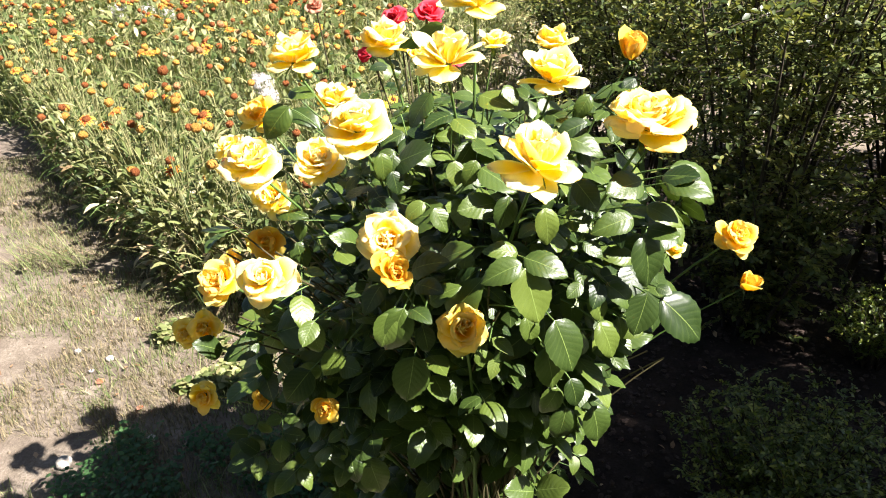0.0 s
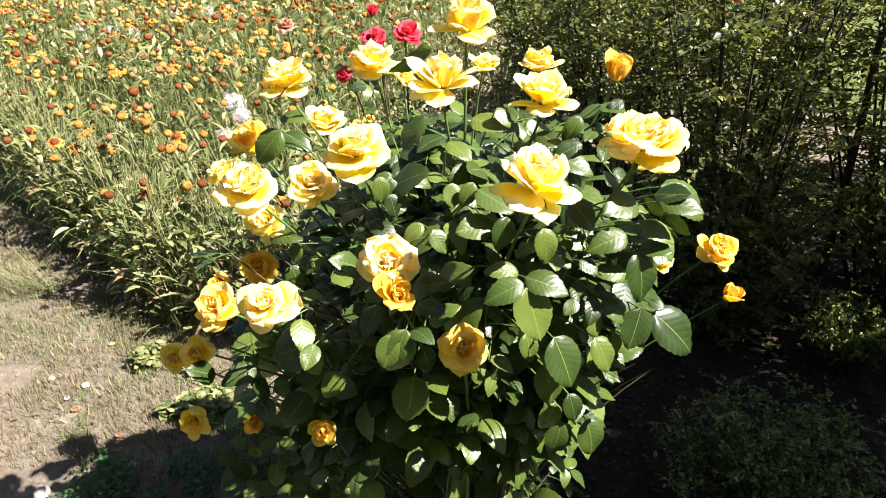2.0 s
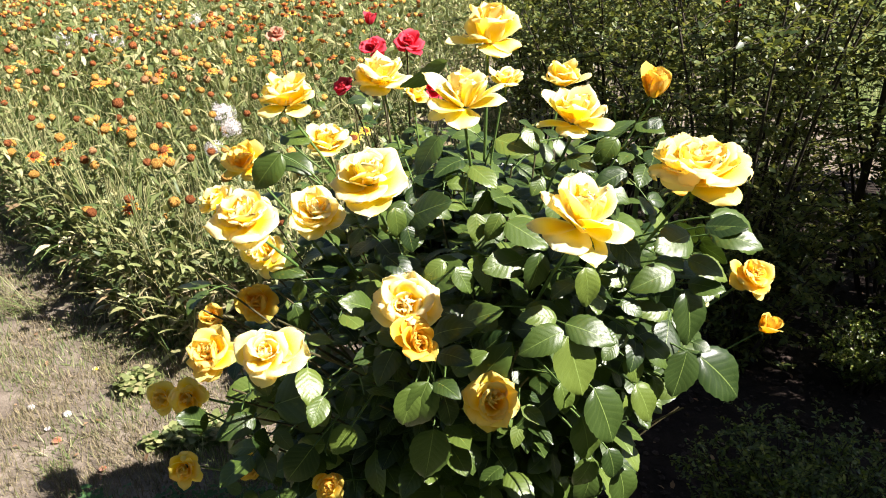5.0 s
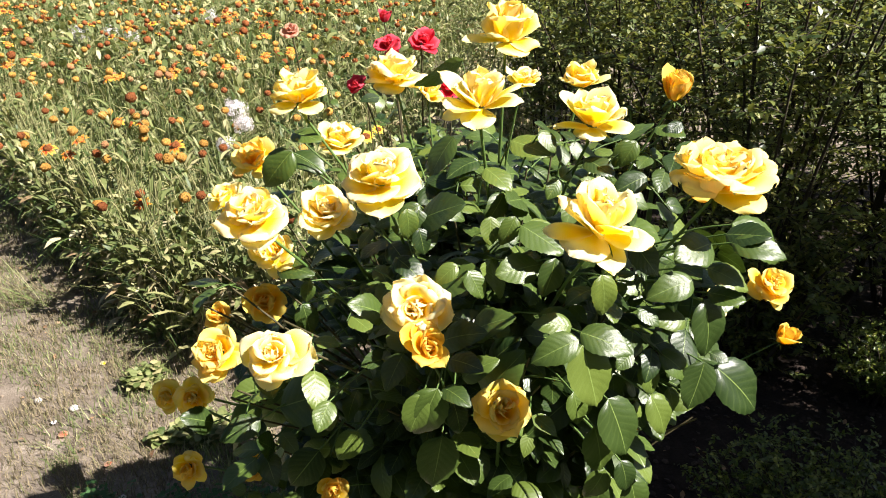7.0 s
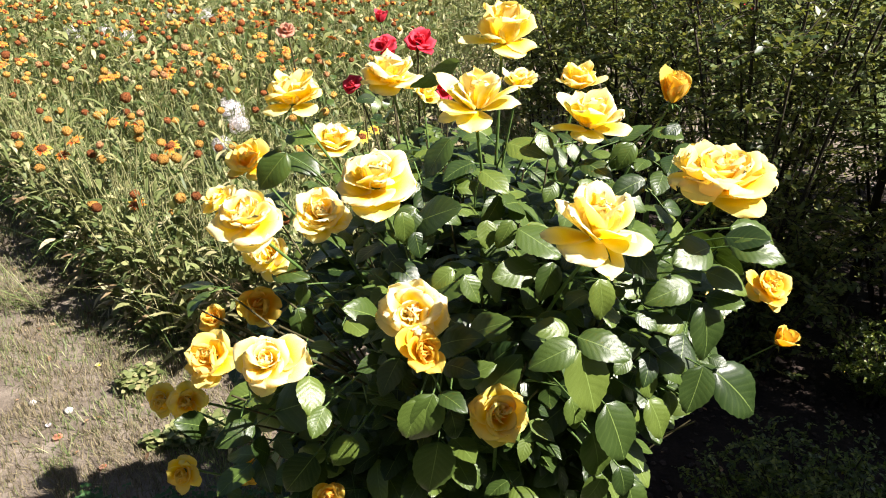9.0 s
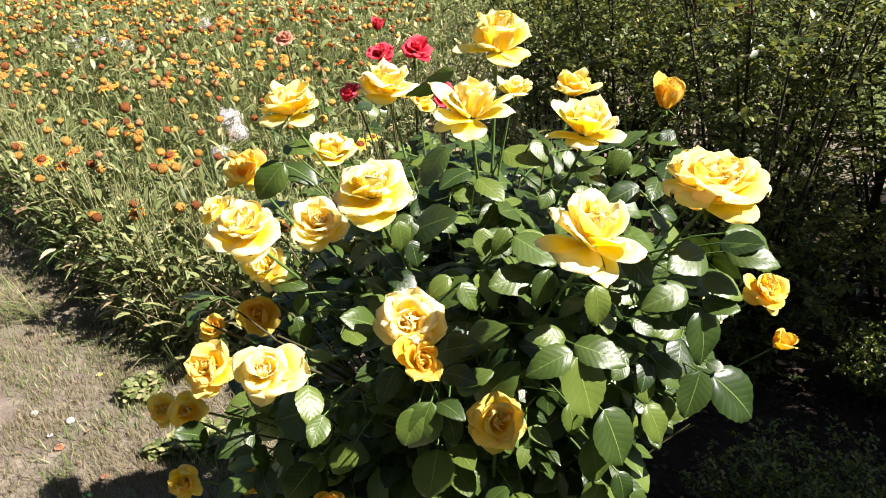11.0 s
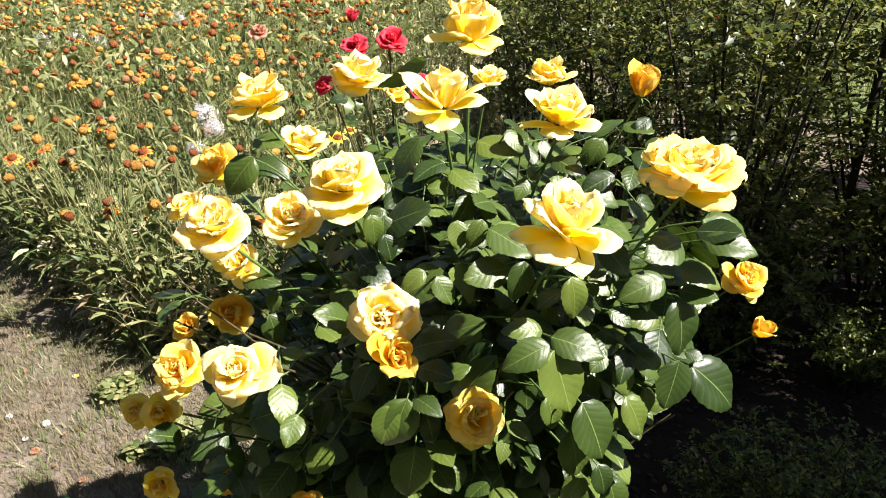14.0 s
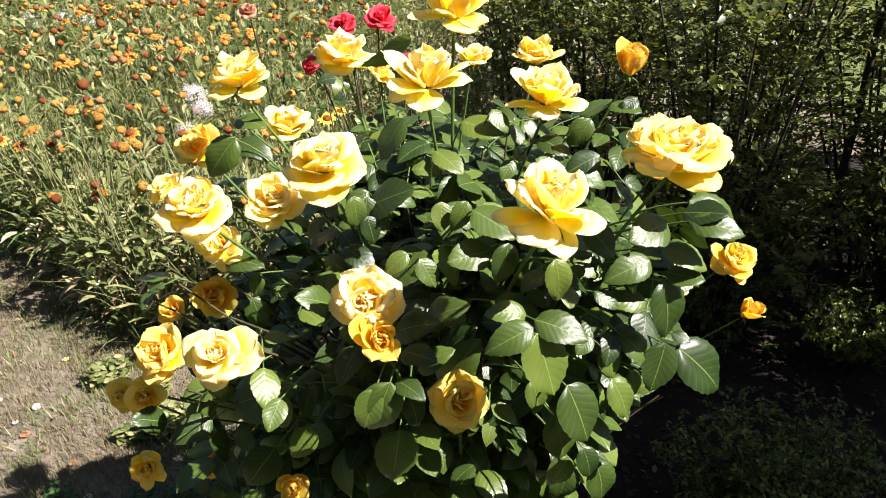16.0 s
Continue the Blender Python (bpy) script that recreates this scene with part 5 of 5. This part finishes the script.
for at in ((0.17, -0.2, 0.90), (0.10, 0.1, 0.86)):
    bloom(red_two, "open", at, 0.05, (0, -0.8, 1), PETAL_RED, 1.5)
    place_part("cane", make_mesh("cane", *tube(bend((0, 0, 0), (at[0], at[1], at[2] - 0.02), (0.03, 0, 0), 7), 0.004, 5), True, CANE), red_two)
yellow_two = thing("rose_bush", (1.1, 3.5, 0), "small yellow roses on a tall bush within the hedge", "rose bush")
for at in ((-0.05, 0.0, 0.92), (0.18, 0.0, 0.92)):
    bloom(yellow_two, "open", at, 0.05, (0, -0.8, 1), PETAL_DEEP, 1.5)
    place_part("cane", make_mesh("cane", *tube(bend((0, 0, 0), (at[0], at[1], at[2] - 0.02), (0.03, 0, 0), 7), 0.004, 5), True, CANE), yellow_two)

# sword leaves of an iris behind the hedge
iris = thing("iris", (0.84, 2.5, 0), "pale green iris with upright sword leaves", "plant")
IRIS_LEAF = leaf_mat("iris_leaf", (0.14, 0.22, 0.06), (0.30, 0.38, 0.16), (0.3, 0.4, 0.08), 0.5, 0.4, 0.25, False, (0.5, 0.52, 0.36))
for k in range(11):
    b = Pile()
    b.add(BLADE, Matrix.Translation((rnd(-0.09, 0.09), rnd(-0.06, 0.06), 0)) @ Matrix.Rotation(rnd(-0.5, 0.5), 4, "Z") @ Matrix.Rotation(rnd(-0.15, 0.15), 4, "Y") @ Matrix.Diagonal((rnd(0.016, 0.026), 0.12, rnd(0.55, 0.80), 1)))
    place_part("sword_leaf", b.mesh("sword_leaf", IRIS_LEAF), iris)

# bare branches leaning through the hedge
for a, b, sag, r in (((1.02, 2.42, 0.72), (1.52, 2.40, 0.72), (0.02, 0, 0.07), 0.009), ((0.62, 2.5, 0.88), (1.15, 2.3, 0.50), (0.05, 0, 0.06), 0.007), ((1.45, 2.3, 0.0), (1.42, 2.2, 1.1), (0.06, 0, 0.1), 0.016)):
    br = new("branch", make_mesh("branch", *tube([p + Vector((rnd(-0.008, 0.008), 0, rnd(-0.01, 0.01))) for p in bend(a, b, sag, 9)], [r * (1 - 0.05 * i) for i in range(9)], 7), True, BARK))
    tagged(br, "bare dark branch leaning through the hedge shrubs", "branch")

# shade tree beside the path
tree = thing("tree", (3.85, 0.15, 0), "broad-leaved tree shading the shrubs", "tree")
place_part("trunk", make_mesh("trunk", *tube(bend((0, 0, 0), (0.05, 0.1, 2.6), (0.08, 0, 0), 9), [0.10 - 0.006 * i for i in range(9)], 10), True, BARK), tree)
crown = Pile()
random.seed(21)
mats = []
for k in range(190):
    z = rnd(2.4, 3.7)
    c = Vector((-0.05 - 0.84 * (3.0 - z) + rnd(-1.15, 1.1), -0.05 + 0.38 * (3.0 - z) + rnd(-1.1, 0.80), z))
    for q in range(90):
        p = c + Vector((random.gauss(0, 0.17), random.gauss(0, 0.17), random.gauss(0, 0.13)))
        u, w = p.x + 3.85 - 0.84 * (p.z - 0.3), p.y + 0.15 + 0.38 * (p.z - 0.3)
        # the crown has gaps along the sun's rays
        if u < 0.40 or noise.noise((u * 5.5, w * 5.5, 3.3)) > 0.56 or any((u - a) ** 2 + (w - b) ** 2 < q2 for a, b, q2 in ((1.36, 1.75, 0.024), (0.73, 1.476, 0.003), (0.64, 1.24, 0.003), (0.82, 1.02, 0.003), (0.93, 1.22, 0.002))):
            continue
        mats.append(aim(p, (rnd(-1, 1), rnd(-1, 1), rnd(-1, 0.3)), (rnd(-0.5, 0.5), rnd(-0.5, 0.5), 1), rnd(0.07, 0.12)))
    if k % 5 == 0:
        place_part("limb", make_mesh("limb", *tube(bend((0.05, 0.1, 2.3), c, (0, 0, 0.2), 6), [0.04, 0.032, 0.026, 0.02, 0.014, 0.008], 6), True, BARK), tree)
crown.add_many(SMALL_LEAF, mats)
place_part("crown", crown.mesh("crown", SHRUB_LEAF), tree)["kind"] = "stuff"


# ---- low plants, chips and stones ----
def scatter(name, tpl, count, area, size, material, label, category, where=None, lift=(0, 0), flat=True, smooth=True):
    p, mats = Pile(), []
    while len(mats) < count:
        x, y = rnd(area[0], area[1]), rnd(area[2], area[3])
        if where and not where(x, y):
            continue
        up = (rnd(-0.5, 0.5), rnd(-0.5, 0.5), 1)
        mats.append(aim((x, y, height(x, y) + rnd(*lift)), (rnd(-1, 1), rnd(-1, 1), rnd(-0.2, 0.4)), up, rnd(*size)))
    p.add_many(tpl, mats)
    return tagged(new(name, p.mesh(name, material, smooth)), label, category, kind="stuff")


random.seed(31)
scatter("ground_cover", ROUND_LEAF, 6000, (-1.05, 0.05, 1.05, 1.62), (0.007, 0.017), COVER_LEAF, "low small-leaved green ground cover in the shade", "ground cover", lambda x, y: noise.noise((x * 4, y * 4, 7)) + 0.35 * noise.noise((x * 15, y * 15, 7)) > 0.22 - (x + 1.05) * 0.40 and y < 1.58 - 0.1 * (x + 1), (0.003, 0.06))
grass("shade_grass", (-1.1, 0.0, 1.1, 1.75), 3500, 0.06, GRASS, "thin grass growing in the shade of the rose bush", 0.0024, lambda x, y: patch(x, y, -0.1, 4.0), 0.9)
scatter("low_weeds", ROUND_LEAF, 1600, (-1.0, -0.55, 1.75, 2.1), (0.012, 0.03), BED_LEAF, "small pale weeds at the foot of the flower bed", "weeds", lambda x, y: noise.noise((x * 5, y * 5, 1)) > 0.1, (0.003, 0.05))
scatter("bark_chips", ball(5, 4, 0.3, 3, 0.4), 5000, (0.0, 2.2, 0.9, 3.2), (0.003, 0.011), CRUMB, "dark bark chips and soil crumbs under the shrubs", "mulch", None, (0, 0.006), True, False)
scatter("soil_clods", ball(5, 4, 0.25, 4, 0.6), 2200, (-3.0, -0.2, 1.0, 3.6), (0.002, 0.007), SOIL_CLOD, "small crumbs of dry soil and grit", "soil", outside_bed, (0, 0.002), True, False)
scatter("fallen_leaves", SMALL_LEAF, 420, (-2.6, 1.8, 1.0, 3.4), (0.010, 0.032), DEADLEAF, "dry fallen leaves on the soil", "dead leaves", lambda x, y: x > 0.0 or outside_bed(x, y), (0.002, 0.012))
for x, y, s in ((-1.062, 1.47, 0.022), (-1.13, 1.95, 0.014), (-1.26, 2.0, 0.012), (-1.42, 1.75, 0.012), (-0.85, 1.55, 0.013)):
    st = new("stone", make_mesh("stone", *ball(9, 7, 0.07, int(s * 1000), 0.75), True, STONE))
    st.matrix_world = Matrix.Translation((x, y, height(x, y) + s * 0.5)) @ Matrix.Scale(s, 4)
    tagged(st, "small pale stone lying on the soil", "stone", "stones on the soil")

# a flattened tuft of long grass beside the path
tuft = thing("grass_tuft", (-1.62, 2.66, 0), "flattened tuft of long green and straw grass", "grass")
for k, mt in enumerate((GRASS, STRAW)):
    g = Pile()
    for q in range(70):
        g.add(BLADE, Matrix.Translation((rnd(-0.16, 0.16), rnd(-0.07, 0.07), 0)) @ Matrix.Rotation(rnd(0.9, 2.2) + (3.14 if rnd(0, 1) < 0.3 else 0), 4, "Z") @ Matrix.Rotation(-rnd(0.6, 1.35), 4, "X") @ Matrix.Diagonal((rnd(0.002, 0.004), 0.06, rnd(0.08, 0.22), 1)))
    place_part("blade_mass", g.mesh("blade_mass", mt), tuft)["kind"] = "stuff"

# petals lying on the soil
for x, y, z, mt, lab in ((-1.10, 1.82, 0.030, PETAL_FADED, "faded pink rose petal lying on the soil"), (-1.12, 2.18, 0.022, PETAL_PALE, "pale yellow rose petal lying on the soil"), (-1.16, 1.88, 0.018, WHITE, "whitish dry petal lying on the soil"), (-0.93, 1.70, 0.022, PETAL_FADED, "faded pink rose petal lying on the soil")):
    w = petal_mesh("", z, z, 75, 92, 0.0, 0.004, 20, mt, int(z * 9000), 0.1)
    pt = new("fallen_petal", make_mesh("fallen_petal", w[0], w[1], w[2], True, mt))
    pt.matrix_world = Matrix.Translation((x, y, height(x, y) + 0.003)) @ Matrix.Rotation(x * 9, 4, "Z")
    tagged(pt, lab, "petal", "petals fallen on the soil")
